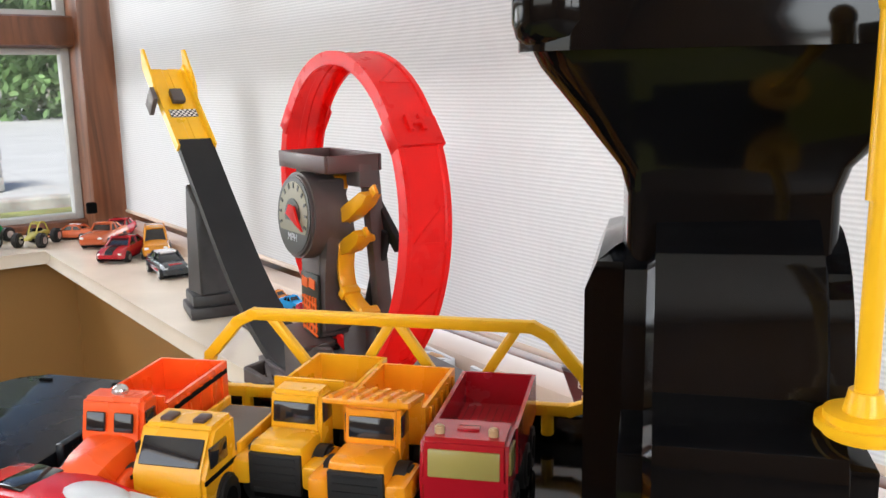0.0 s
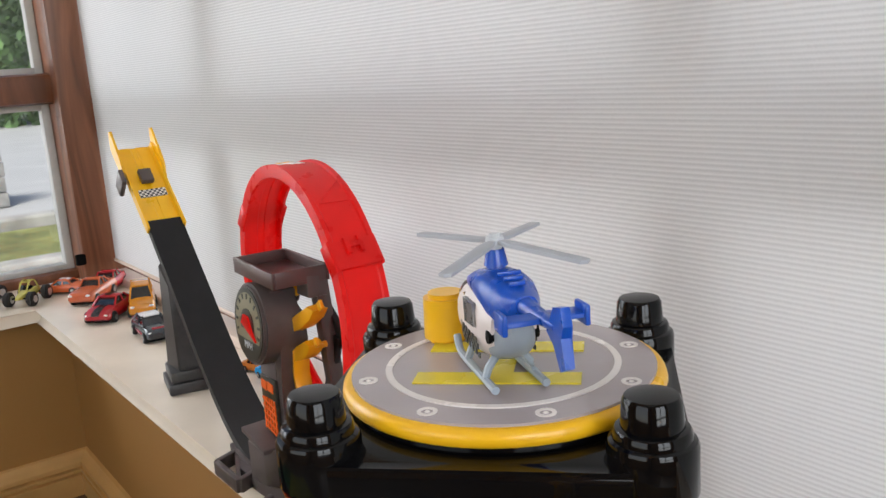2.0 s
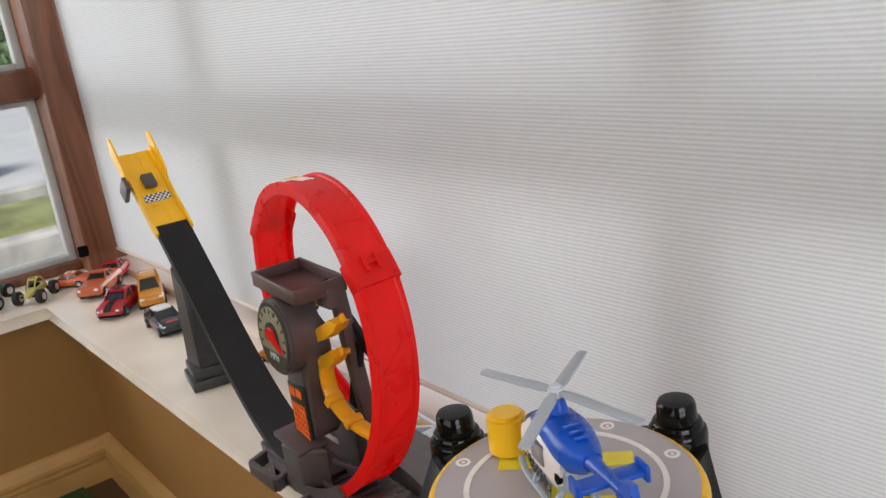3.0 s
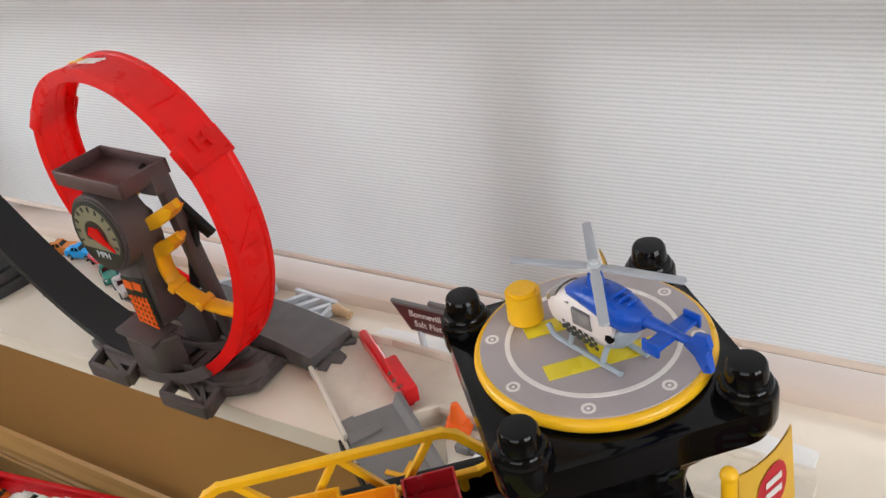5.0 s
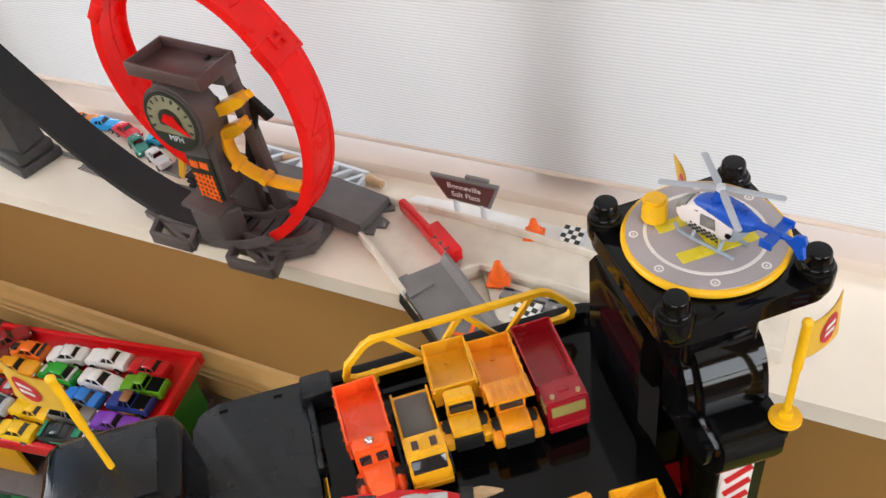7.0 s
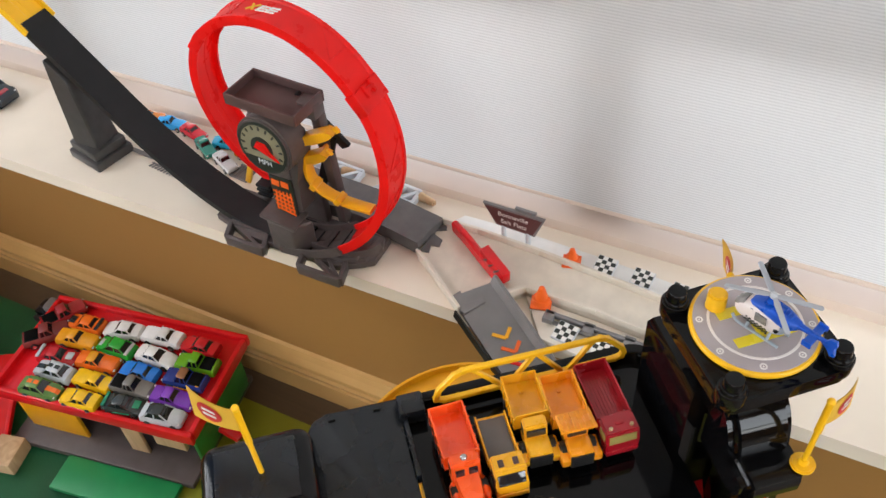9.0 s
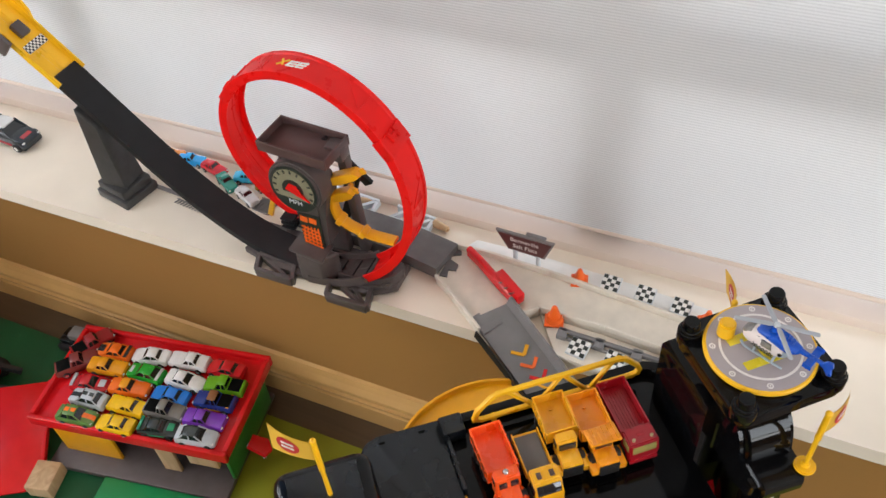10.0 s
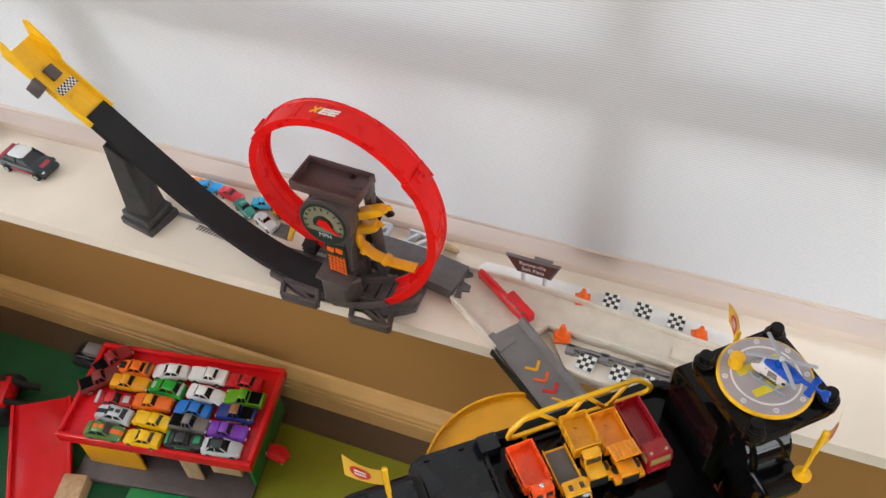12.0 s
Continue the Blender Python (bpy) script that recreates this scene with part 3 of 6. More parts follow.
# ramp's pillar
bm = bmesh.new()
for w, d, z0, z1 in ((0.064, 0.06, 0.45, 0.464), (0.056, 0.052, 0.464, 0.478)):
    box(bm, (-0.511, 0.056, (z0 + z1) / 2), (w, d, z1 - z0), Matrix.Rotation(radians(-12), 4, "Z"), 0.0025)
part("pillar_foot", bm, PILL, stunt, "stepped grey pillar foot")
bm = bmesh.new()
lo = [(-0.533, 0.036), (-0.489, 0.036), (-0.489, 0.077), (-0.533, 0.077)]
hi = [(-0.529, 0.040), (-0.499, 0.040), (-0.499, 0.071), (-0.529, 0.071)]
v0 = [bm.verts.new((x, y, 0.477)) for x, y in lo]
v1 = [bm.verts.new((x, y, 0.609 if x < -0.51 else 0.585)) for x, y in hi]
bm.faces.new(v0[::-1]), bm.faces.new(v1)
for i in range(4):
    bm.faces.new((v0[i], v0[(i + 1) % 4], v1[(i + 1) % 4], v1[i]))
bmesh.ops.bevel(bm, geom=bm.edges[:], offset=0.002, segments=1, affect="EDGES")
part("pillar", bm, PILL, stunt, "tapered dark grey pillar")

# speed tower
tw = Matrix.Translation((-0.158, 0.031, -0.003)) @ Matrix.Rotation(radians(-4), 4, "Z") @ Matrix.Diagonal((0.94, 1, 1, 1))
bm = bmesh.new()
box(bm, (0, 0, 0.659), (0.098, 0.05, 0.004), bevel=0.001)
for c, s in (((0, -0.0245, 0.664), (0.1, 0.0028, 0.014)), ((0, 0.0245, 0.664), (0.1, 0.0028, 0.014)), ((-0.0486, 0, 0.664), (0.0028, 0.046, 0.014)), ((0.0486, 0, 0.664), (0.0028, 0.046, 0.014))):
    box(bm, c, s, bevel=0.0008)
part("tray", bm, TRAYM, stunt, "dark brown tray on the tower", local=tw)
bm = bmesh.new()
v0 = [bm.verts.new((x, y, 0.632)) for x, y in ((-0.03, -0.013), (0.006, -0.013), (0.006, 0.013), (-0.03, 0.013))]
v1 = [bm.verts.new((x, y, 0.6575)) for x, y in ((-0.036, -0.017), (0.012, -0.017), (0.012, 0.017), (-0.036, 0.017))]
bm.faces.new(v0[::-1]), bm.faces.new(v1)
for k in range(4):
    bm.faces.new((v0[k], v0[(k + 1) % 4], v1[(k + 1) % 4], v1[k]))
bmesh.ops.bevel(bm, geom=bm.edges[:], offset=0.0015, segments=1, affect="EDGES")
part("neck", bm, GREYB, stunt, "brown-grey neck under the tray", local=tw)
TB = Matrix.Translation((0.007, 0.006, 0.003))
dm = Matrix.Translation((-0.160, 0.0045, 0.616)) @ Matrix.Rotation(radians(-3), 4, "Z") @ Matrix.Rotation(radians(90 - 4), 4, "X")
gauge = part("gauge_housing", cyl(bmesh.new(), (0, 0, -0.010), 0.0365, 0.0365, 0.034, 48, bevel=0.0025), GREYB, stunt, "round brown-grey gauge housing", local=dm)
part("dial", cyl(bmesh.new(), (0, 0, 0.0074), 0.0325, 0.0325, 0.001, 36), DIALK, gauge, "dark dial rim")
ring = [(0.0285 * math.cos(a), 0.0285 * math.sin(a)) for a in [math.pi * (-0.16 + 1.32 * k / 26) for k in range(27)]]
part("dial_face", prism(bmesh.new(), ring, 0.0078, 0.0083), DIAL, gauge, "cream speedometer face")
bm = bmesh.new()
for k in range(11):
    a = math.pi * (-0.1 + 1.2 * k / 10)
    bar(bm, (0.023 * math.cos(a), 0.023 * math.sin(a), 0.0085), (0.0275 * math.cos(a), 0.0275 * math.sin(a), 0.0085), 0.0022, 0.0006)
tagged(part("dial_marks", bm, DIALK, gauge, "black dial marks"), kind="stuff")
bm = bmesh.new()
prism(bm, [(0.0145 * math.cos(a), 0.0145 * math.sin(a)) for a in [math.pi * (-0.1 + 1.2 * k / 14) for k in range(15)]], 0.0086, 0.0091)
part("dial_hub", bm, DIALK, gauge)
bm = bmesh.new()
prism(bm, [(-0.009, 0.001), (-0.004, 0.009), (0.006, 0.008), (0.013, -0.002), (0.023, -0.011), (0.006, -0.005)], 0.0094, 0.0112)
part("needle", bm, RED, gauge, "red needle")
words("MPH", 0.0092, LGREY, gauge, pose(0.001, -0.0185, 0.0088), "dial_lettering")
bm = bmesh.new()
box(bm, (-0.168, 0.016, 0.631), (0.046, 0.026, 0.026), bevel=0.003)
part("shoulder", bm, GREYB, stunt, "brown-grey tower shoulder", local=TB)
bm = bmesh.new()
box(bm, (-0.166, 0.017, 0.545), (0.032, 0.028, 0.075), bevel=0.002)
part("shaft", bm, GREYB, stunt, "brown-grey tower shaft", local=TB)
bm = bmesh.new()
prism(bm, [(-0.149, 0.63), (-0.136, 0.622), (-0.1325, 0.6), (-0.143, 0.56), (-0.143, 0.515), (-0.152, 0.51)], -0.03, -0.004)
bmesh.ops.bevel(bm, geom=bm.edges[:], offset=0.0014, segments=1, affect="EDGES")
part("side_web", bm, GREYB, stunt, "brown-grey side web", local=TB @ Matrix.Rotation(math.pi / 2, 4, "X"))
sp = part("racing_panel", box(bmesh.new(), (-0.1645, 0.0025, 0.536), (0.03, 0.003, 0.054), bevel=0.0008), DIALK, stunt, "dark panel with an orange lattice", local=TB)
bm = bmesh.new()
for k in range(5):
    bar(bm, (-0.1775, 0.0006, 0.515 + 0.0066 * k), (-0.1525, 0.0006, 0.509 + 0.0066 * k), 0.001, 0.0022, (0, 0, 1))
for k in range(5):
    bar(bm, (-0.1765 + 0.0055 * k, 0.0005, 0.512), (-0.173 + 0.0048 * k, 0.0005, 0.543), 0.001, 0.0018, (1, 0, 0))
for c in range(2):
    box(bm, (-0.1715 + 0.0125 * c, 0.0006, 0.5545), (0.01, 0.001, 0.0085), Matrix.Rotation(radians(8), 4, "Y"))
tagged(part("orange_lattice", bm, ORANGE, sp, "orange printed lattice"), kind="stuff")
bm = bmesh.new()
prism(bm, [(-0.186, -0.016), (-0.152, -0.016), (-0.137, 0.0), (-0.134, 0.006), (-0.186, 0.006)], 0.459, 0.503)
bmesh.ops.bevel(bm, geom=bm.edges[:], offset=0.002, segments=1, affect="EDGES")
part("tower_block", bm, GREYB, stunt, "chunky brown-grey tower block", local=TB)
bm = bmesh.new()
bar(bm, (-0.192, -0.002, 0.511), (-0.146, -0.002, 0.502), 0.032, 0.005, (0, 0, 1), 0.001)
part("block_cap", bm, GREYB, stunt, local=TB)
bm = bmesh.new()
box(bm, (-0.166, 0.05, 0.49), (0.04, 0.012, 0.062), bevel=0.002)
part("inner_wall", bm, GREYB, stunt, "brown-grey inner wall", local=TB)
# back leg of the tower
bm = bmesh.new()
bar(bm, (-0.125, 0.04, 0.657), (-0.127, 0.056, 0.462), 0.014, 0.012, (1, 0, 0), 0.002)
box(bm, (-0.128, 0.036, 0.648), (0.022, 0.02, 0.02), bevel=0.002)
part("back_leg", bm, GREYB, stunt, "brown-grey back leg", local=TB)
bm = bmesh.new()
bar(bm, (-0.15, 0.042, 0.655), (-0.105, 0.056, 0.585), 0.012, 0.006, (0, 1, 0), 0.001)
bar(bm, (-0.14, 0.046, 0.53), (-0.118, 0.05, 0.6), 0.012, 0.006, (0, 1, 0), 0.001)
part("black_strut", bm, TRACKB, stunt, "thin black strut", local=TB)

# base plate with open brackets in front
bm = bmesh.new()
base_out = [(-0.285, 0.004), (-0.225, -0.012), (-0.1, -0.012), (-0.075, 0.002), (-0.062, 0.012), (-0.062, 0.052), (-0.285, 0.058)]
prism(bm, base_out, 0.4505, 0.459, 0.0015)
part("base_plate", bm, GREYB, stunt, "brown-grey base plate", local=TB)


def bracket(x0, x1, y0, y1, shift):
    bm = bmesh.new()
    a, b, c, d = (x0, y1), (x1, y1), (x1 + shift, y0), (x0 + shift, y0)
    for p, q in ((a, b), (b, c), (c, d), (d, a)):
        bar(bm, (*p, 0.4585), (*q, 0.4585), 0.006, 0.014, bevel=0.001)
    bar(bm, (*a, 0.458), (*c, 0.458), 0.004, 0.01)
    mid = ((d[0] + c[0]) / 2, y0)
    if x1 > -0.15:
        bar(bm, ((a[0] + b[0]) / 2, y1, 0.458), (*c, 0.458), 0.004, 0.01)
    return part("bracket", bm, GREYB, stunt, "open truss bracket")


bracket(-0.252, -0.198, -0.019, 0.006, 0.01)
bracket(-0.142, -0.085, -0.025, 0.004, 0.008)
bm = bmesh.new()
prism(bm, [(-0.13, -0.004), (-0.095, -0.006), (-0.07, 0.006), (-0.06, 0.03), (-0.066, 0.046), (-0.13, 0.05)], 0.459, 0.4655, 0.002)
mount = part("loop_mount", bm, GREYB, stunt, "brown-grey loop mount", local=TB)
bm = bmesh.new()
wall = smooth_path([(-0.14, -0.0005, 0.47), (-0.11, -0.001, 0.471), (-0.085, 0.003, 0.473), (-0.068, 0.014, 0.474), (-0.062, 0.03, 0.472)], 5)
fr = [(p, (-d.y, d.x, 0), (0, 0, 1)) for p, d in ((wall[i], (wall[min(i + 1, len(wall) - 1)] - wall[max(i - 1, 0)]).normalized()) for i in range(len(wall)))]
sweep(bm, fr, [(-0.0013, -0.011), (0.0013, -0.011), (0.0013, 0.002), (-0.0013, 0.002)])
part("mount_wall", bm, GREYB, mount)
for k in range(3):
    bm = bmesh.new()
    bar(bm, (-0.1 + 0.011 * k, 0.0, 0.4665), (-0.096 + 0.011 * k, 0.044, 0.4665), 0.0018, 0.003)
    part("mount_rib", bm, GREYB, mount)
bm = bmesh.new()
fr = []
for k in range(13):
    f = -0.012 + 0.099 * k / 12
    an = -math.pi / 2 + 2 * math.pi * f
    fr.append(((PX + PR * 0.95 * math.cos(an), 0.0135 + 0.083 * f, PZ + PR * math.sin(an) + 0.0008), (0, 1, 0), (-math.cos(an), 0, -math.sin(an))))
sweep(bm, fr, track_section(0.049, 0.0075, 0.004))
entry = part("loop_entry", bm, GREYB, stunt, "brown-grey curved loop entry")
for k in (5, 8, 11):
    o, a, b = fr[k]
    part("entry_rib", box(bmesh.new(), (0, 0, 0), (0.0016, 0.036, 0.0012)), TRACKB, entry, local=Matrix.Translation(Vector(o) + Vector(b) * 0.0006) @ Matrix.Rotation(math.atan2(b[0], b[2]), 4, "Y"))
bm = bmesh.new()
fr = path_frames(smooth_path([(-0.262, 0.0835, 0.463), (-0.19, 0.0815, 0.462), (-0.1, 0.0765, 0.462), (-0.022, 0.0635, 0.462)], 6), -1, (0, 1, 0))
EXITM = mat("worn_grey_track_plastic", (0.125, 0.118, 0.118), 0.45, vary=0.15, scale=60)
sweep(bm, fr, [(-0.025, -0.0105), (0.025, -0.0105), (0.0255, 0.0125), (0.0232, 0.0125), (0.0226, 0.0), (0.004, 0), (0.003, -0.001), (-0.003, -0.001), (-0.004, 0), (-0.0226, 0.0), (-0.0232, 0.008), (-0.0255, 0.008)])
exit_t = part("exit_track", bm, EXITM, stunt, "brown-grey exit track", local=Matrix.Translation((0.011, 0.0145, 0.002)))
bm = bmesh.new()
prism(bm, [(-0.023, 0.0395), (-0.013, 0.0405), (-0.016, 0.052), (-0.006, 0.054), (-0.007, 0.064), (-0.020, 0.069), (-0.021, 0.076), (-0.010, 0.082), (-0.012, 0.087), (-0.0225, 0.0885)], 0.455, 0.462)
part("track_tongue", bm, EXITM, exit_t, "notched track end")
bm = bmesh.new()
for z in (0.47, 0.477, 0.484):
    box(bm, (-0.235, 0.07, z), (0.02, 0.03, 0.004), bevel=0.001)
part("spring_block", bm, TRACKB, stunt, "black ribbed block behind the tower")

# yellow claw: jagged catcher arm
bm = bmesh.new()
claw = smooth_path([(-0.128, 0.028, 0.616), (-0.132, 0.028, 0.603), (-0.129, 0.028, 0.588), (-0.131, 0.028, 0.571), (-0.127, 0.028, 0.555), (-0.112, 0.028, 0.543), (-0.086, 0.028, 0.537), (-0.052, 0.028, 0.537)], 4)
fr = []
for i, p in enumerate(claw):
    d = (claw[min(i + 1, len(claw) - 1)] - claw[max(i - 1, 0)]).normalized()
    a = Vector((0, 1, 0))
    fr.append((p, a, d.cross(a).normalized()))
sweep(bm, fr, [(-0.007, -0.002), (0.007, -0.002), (0.0075, 0.002), (0.004, 0.0034), (-0.004, 0.0034), (-0.0075, 0.002)])
arm = part("catcher_arm", bm, YELD, stunt, "jagged yellow catcher arm")
for base, length, tilt, hook in (((-0.134, 0.028, 0.612), 0.058, -28, 0.006), ((-0.131, 0.028, 0.587), 0.039, -28, 0.004)):
    bm = bmesh.new()
    prism(bm, [(0, -0.004), (length * 0.4, -0.0068), (length * 0.8, -0.0052), (length, -0.001), (length * 0.93, 0.0005), (length * 0.84, 0.0058), (length * 0.35, 0.0058), (0, 0.0045)], -0.0068, 0.0068, 0.001)
    bmesh.ops.transform(bm, matrix=pose(*base, 0, tilt, 0) @ Matrix.Rotation(math.pi / 2, 4, "X"), verts=bm.verts)
    bar(bm, (base[0] + length * 0.84, 0.028, base[2] + length * 0.47), (base[0] + length * 0.84 + hook, 0.028, base[2] + length * 0.47 + hook * 0.7), 0.008, 0.003, (0, 1, 0), 0.0006)
    part("tooth", bm, YELD, arm)
for q in ((-0.094, 0.027, 0.540), (-0.124, 0.027, 0.552)):
    part("knuckle", box(bmesh.new(), q, (0.008, 0.017, 0.01), Matrix.Rotation(0.6, 4, "Y"), 0.0015), YELD, arm)
part("strut_tip", cyl(bmesh.new(), (-0.112, 0.036, 0.598), 0.003, 0.003, 0.018, 10, Matrix.Rotation(math.pi / 2, 4, "X")), YELD, arm)
part("yellow_latch", box(bmesh.new(), (-0.15, 0.034, 0.643), (0.018, 0.012, 0.012), bevel=0.0015), YELD, stunt, "small yellow latch block")
bm = bmesh.new()
bar(bm, (-0.286, 0.086, 0.4505), (-0.272, 0.086, 0.488), 0.008, 0.005, (0, 1, 0), 0.001)
part("yellow_lever", bm, YEL, stunt, "small yellow lever")

# white-grey trusses and a wooden peg lying behind the track
for x, y, r, L in ((-0.185, 0.143, -4, 0.075), (-0.09, 0.138, -6, 0.06)):
    th = thing("toy_truss", pose(x, y, SILLZ, 0, 0, r), "pale grey plastic truss lying on the sill behind the track", "toy truss", "trusses")
    for yy in (-0.012, 0.012):
        part("rail", box(bmesh.new(), (0, yy, 0.006), (L, 0.005, 0.012), bevel=0.0012), LGREY, th)
    for k in range(4):
        xx = -L / 2 + L * k / 3
        bm = bmesh.new()
        bar(bm, (max(xx, -L / 2 + 0.002), -0.012, 0.007), (min(xx + L / 3 * 0.9, L / 2 - 0.002), 0.012, 0.007), 0.005, 0.008)
        part("brace", bm, LGREY, th)
for x, y, r in ((-0.165, 0.150, 20), (-0.048, 0.140, -12)):
    bm = bmesh.new()
    cyl(bm, (0, 0, 0.0065), 0.0065, 0.004, 0.026, 14, Matrix.Rotation(math.pi / 2, 4, "Y"), 0.002)
    tagged(part("wooden_peg", bm, CARD, local=pose(x, y, SILLZ, 0, 0, r)), "small turned wooden peg lying on the sill", "wooden peg")
bm = bmesh.new()
for k in range(14):
    bar(bm, (0.0055 * k, 0, 0.001), (0.0055 * k - 0.003, -0.008, 0.001), 0.0012, 0.0016)
bar(bm, (-0.004, 0, 0.0012), (0.078, 0, 0.0012), 0.0014, 0.002)
tagged(part("comb_strip", bm, GREYT, local=pose(-0.428, 0.066, SILLZ, 0, 0, -7)), "small grey toothed plastic strip on the sill", "plastic strip")
bm = bmesh.new()
for k in range(7):
    box(bm, (0.004 * k, 0, 0.0012), (0.0025, 0.022, 0.0022))
box(bm, (0.012, -0.012, 0.001), (0.03, 0.002, 0.002))
box(bm, (0.012, 0.012, 0.001), (0.03, 0.002, 0.002))
tagged(part("plastic_grille", bm, GREYT, local=pose(-0.313, 0.098, SILLZ, 0, 0, -6)), "small grey plastic grille lying on the sill", "plastic grille")
bm = bmesh.new()
bar(bm, (-0.49, 0.079, 0.4515), (-0.425, 0.074, 0.4515), 0.006, 0.003, bevel=0.0006)
tagged(part("flat_rod", bm, GREYT), "thin grey plastic rod lying by the pillar", "plastic rod")


# ---- salt flats track ----
salt = thing("salt_flats_track", pose(0.007, 0.0135, 0), "beige salt flats track with cones and check plates", "toy track")
bm = bmesh.new()
plate = [(-0.022, 0.036), (0.0, 0.022), (0.062, -0.024), (0.098, 0.014), (0.118, 0.032), (0.2, 0.031), (0.33, 0.02), (0.40, 0.016), (0.40, 0.066), (0.3, 0.072), (0.2, 0.082), (0.11, 0.09), (0.03, 0.094), (-0.022, 0.093)]
prism(bm, plate, 0.4505, 0.461)
part("deck", bm, BEIGE, salt, "beige rippled deck")
for name, pts, h in (("low_wall", [(-0.022, 0.036), (0.0, 0.022), (0.062, -0.024)], 0.008), ("low_wall", [(0.098, 0.014), (0.118, 0.032), (0.2, 0.031), (0.33, 0.02), (0.40, 0.016)], 0.009), ("low_wall", [(-0.022, 0.093), (0.03, 0.094), (0.11, 0.09), (0.2, 0.082), (0.3, 0.072), (0.40, 0.066)], 0.009)):
    bm = bmesh.new()
    for (ax, ay), (bx, by) in zip(pts, pts[1:]):
        bar(bm, (ax, ay, 0.461 + h / 2), (bx, by, 0.461 + h / 2), 0.004, h, bevel=0.0008)
    part(name, bm, BEIGE, salt)
bm = bmesh.new()
prism(bm, [(-0.015, 0.0965), (0.03, 0.0975), (0.11, 0.094), (0.2, 0.086), (0.3, 0.076), (0.395, 0.07), (0.395, 0.1), (0.3, 0.11), (0.18, 0.119), (0.06, 0.124), (0.0, 0.122)], 0.4502, 0.4545, 0.0012)
part("salt_verge", bm, WHITE, salt, "white salt verge")
bm = bmesh.new()
prism(bm, [(0.12, 0.03), (0.33, 0.018), (0.345, -0.012), (0.2, -0.025), (0.155, -0.02)], 0.4505, 0.457, 0.0015)
part("side_plate", bm, BEIGE, salt, "beige side plate")
bm = bmesh.new()
bar(bm, (0.15, 0.012, 0.462), (0.32, 0.008, 0.462), 0.005, 0.006, bevel=0.001)
bar(bm, (0.16, 0.004, 0.459), (0.31, 0.0, 0.459), 0.004, 0.004, bevel=0.001)
for x in (0.155, 0.2, 0.245, 0.29):
    box(bm, (x, 0.008, 0.461), (0.012, 0.014, 0.008), bevel=0.0012)
part("hinge_rod", bm, GREYT, salt, "grey hinge rods")
for x, y, r in ((0.187, 0.101, -2), (0.231, 0.0985, -3), (0.276, 0.094, -5), (0.179, -0.006, -8), (0.223, -0.009, -8), (0.266, -0.012, -8)):
    pl = part("check_plate", box(bmesh.new(), (0, 0, 0), (0.0235, 0.0235, 0.004), bevel=0.0008), LGREY, salt, "grey framed check plate", local=pose(x, y, 0.463 if y > 0.05 else 0.461, 8, 0, r))
    bm = bmesh.new()
    for i in range(4):
        for j in range(4):
            if (i + j) % 2:
                box(bm, (-0.0081 + 0.0054 * i, -0.0081 + 0.0054 * j, 0.0023), (0.0054, 0.0054, 0.0006))
    tagged(part("black_check_print", bm, DIALK, pl, "black squares"), kind="stuff")
    bm = bmesh.new()
    for i in range(4):
        for j in range(4):
            if (i + j) % 2 == 0:
                box(bm, (-0.0081 + 0.0054 * i, -0.0081 + 0.0054 * j, 0.0023), (0.0054, 0.0054, 0.0006))
    tagged(part("white_check_print", bm, WHITE, pl, "white squares"), kind="stuff")
for x, y, z, s in ((0.149, 0.094, 0.459, 1), (0.309, 0.083, 0.459, 1), (0.139, 0.026, 0.458, 1.1), (0.302, 0.011, 0.458, 1.1)):
    c = part("traffic_cone", box(bmesh.new(), (0, 0, 0.0015), (0.021 * s, 0.021 * s, 0.003), bevel=0.0008), ORANGE, salt, "orange traffic cone", local=pose(x, y, z, 0, 0, 14))
    bm = bmesh.new()
    cyl(bm, (0, 0, 0.0125 * s), 0.0085 * s, 0.0028 * s, 0.021 * s, 16, bevel=0.0006)
    cyl(bm, (0, 0, 0.006), 0.0098 * s, 0.0085 * s, 0.006, 16)
    part("cone_body", bm, ORANGE, c)
part("hatch", box(bmesh.new(), (0.292, 0.044, 0.4625), (0.026, 0.016, 0.003), Matrix.Rotation(-0.05, 4, "Z"), 0.0008), BEIGE, salt, "pale hatch in the deck")
# red barrier arm
bm = bmesh.new()
fr = path_frames(smooth_path([(0.004, 0.086, 0.472), (0.03, 0.068, 0.475), (0.06, 0.048, 0.472), (0.09, 0.03, 0.468)], 5), 1, (0.5, 0.85, 0))
sweep(bm, fr, [(-0.004, -0.008), (0.004, -0.008), (0.0042, 0.004), (0.002, 0.006), (-0.002, 0.006), (-0.0042, 0.004)])
barm = part("barrier_arm", bm, REDP, salt, "glossy red barrier arm")
bm = bmesh.new()
bar(bm, (0.056, 0.056, 0.478), (0.095, 0.03, 0.474), 0.012, 0.017, bevel=0.002)
part("barrier_block", bm, REDP, barm)
bm = bmesh.new()
for k in range(3):
    p = Vector((0.064 + 0.009 * k, 0.0445 - 0.006 * k, 0.479))
    bar(bm, p + Vector((-0.003, 0.0, -0.003)), p + Vector((0.004, -0.002, 0.004)), 0.002, 0.002)
part("barrier_print", bm, DIALK, barm, "dark printed stripes")
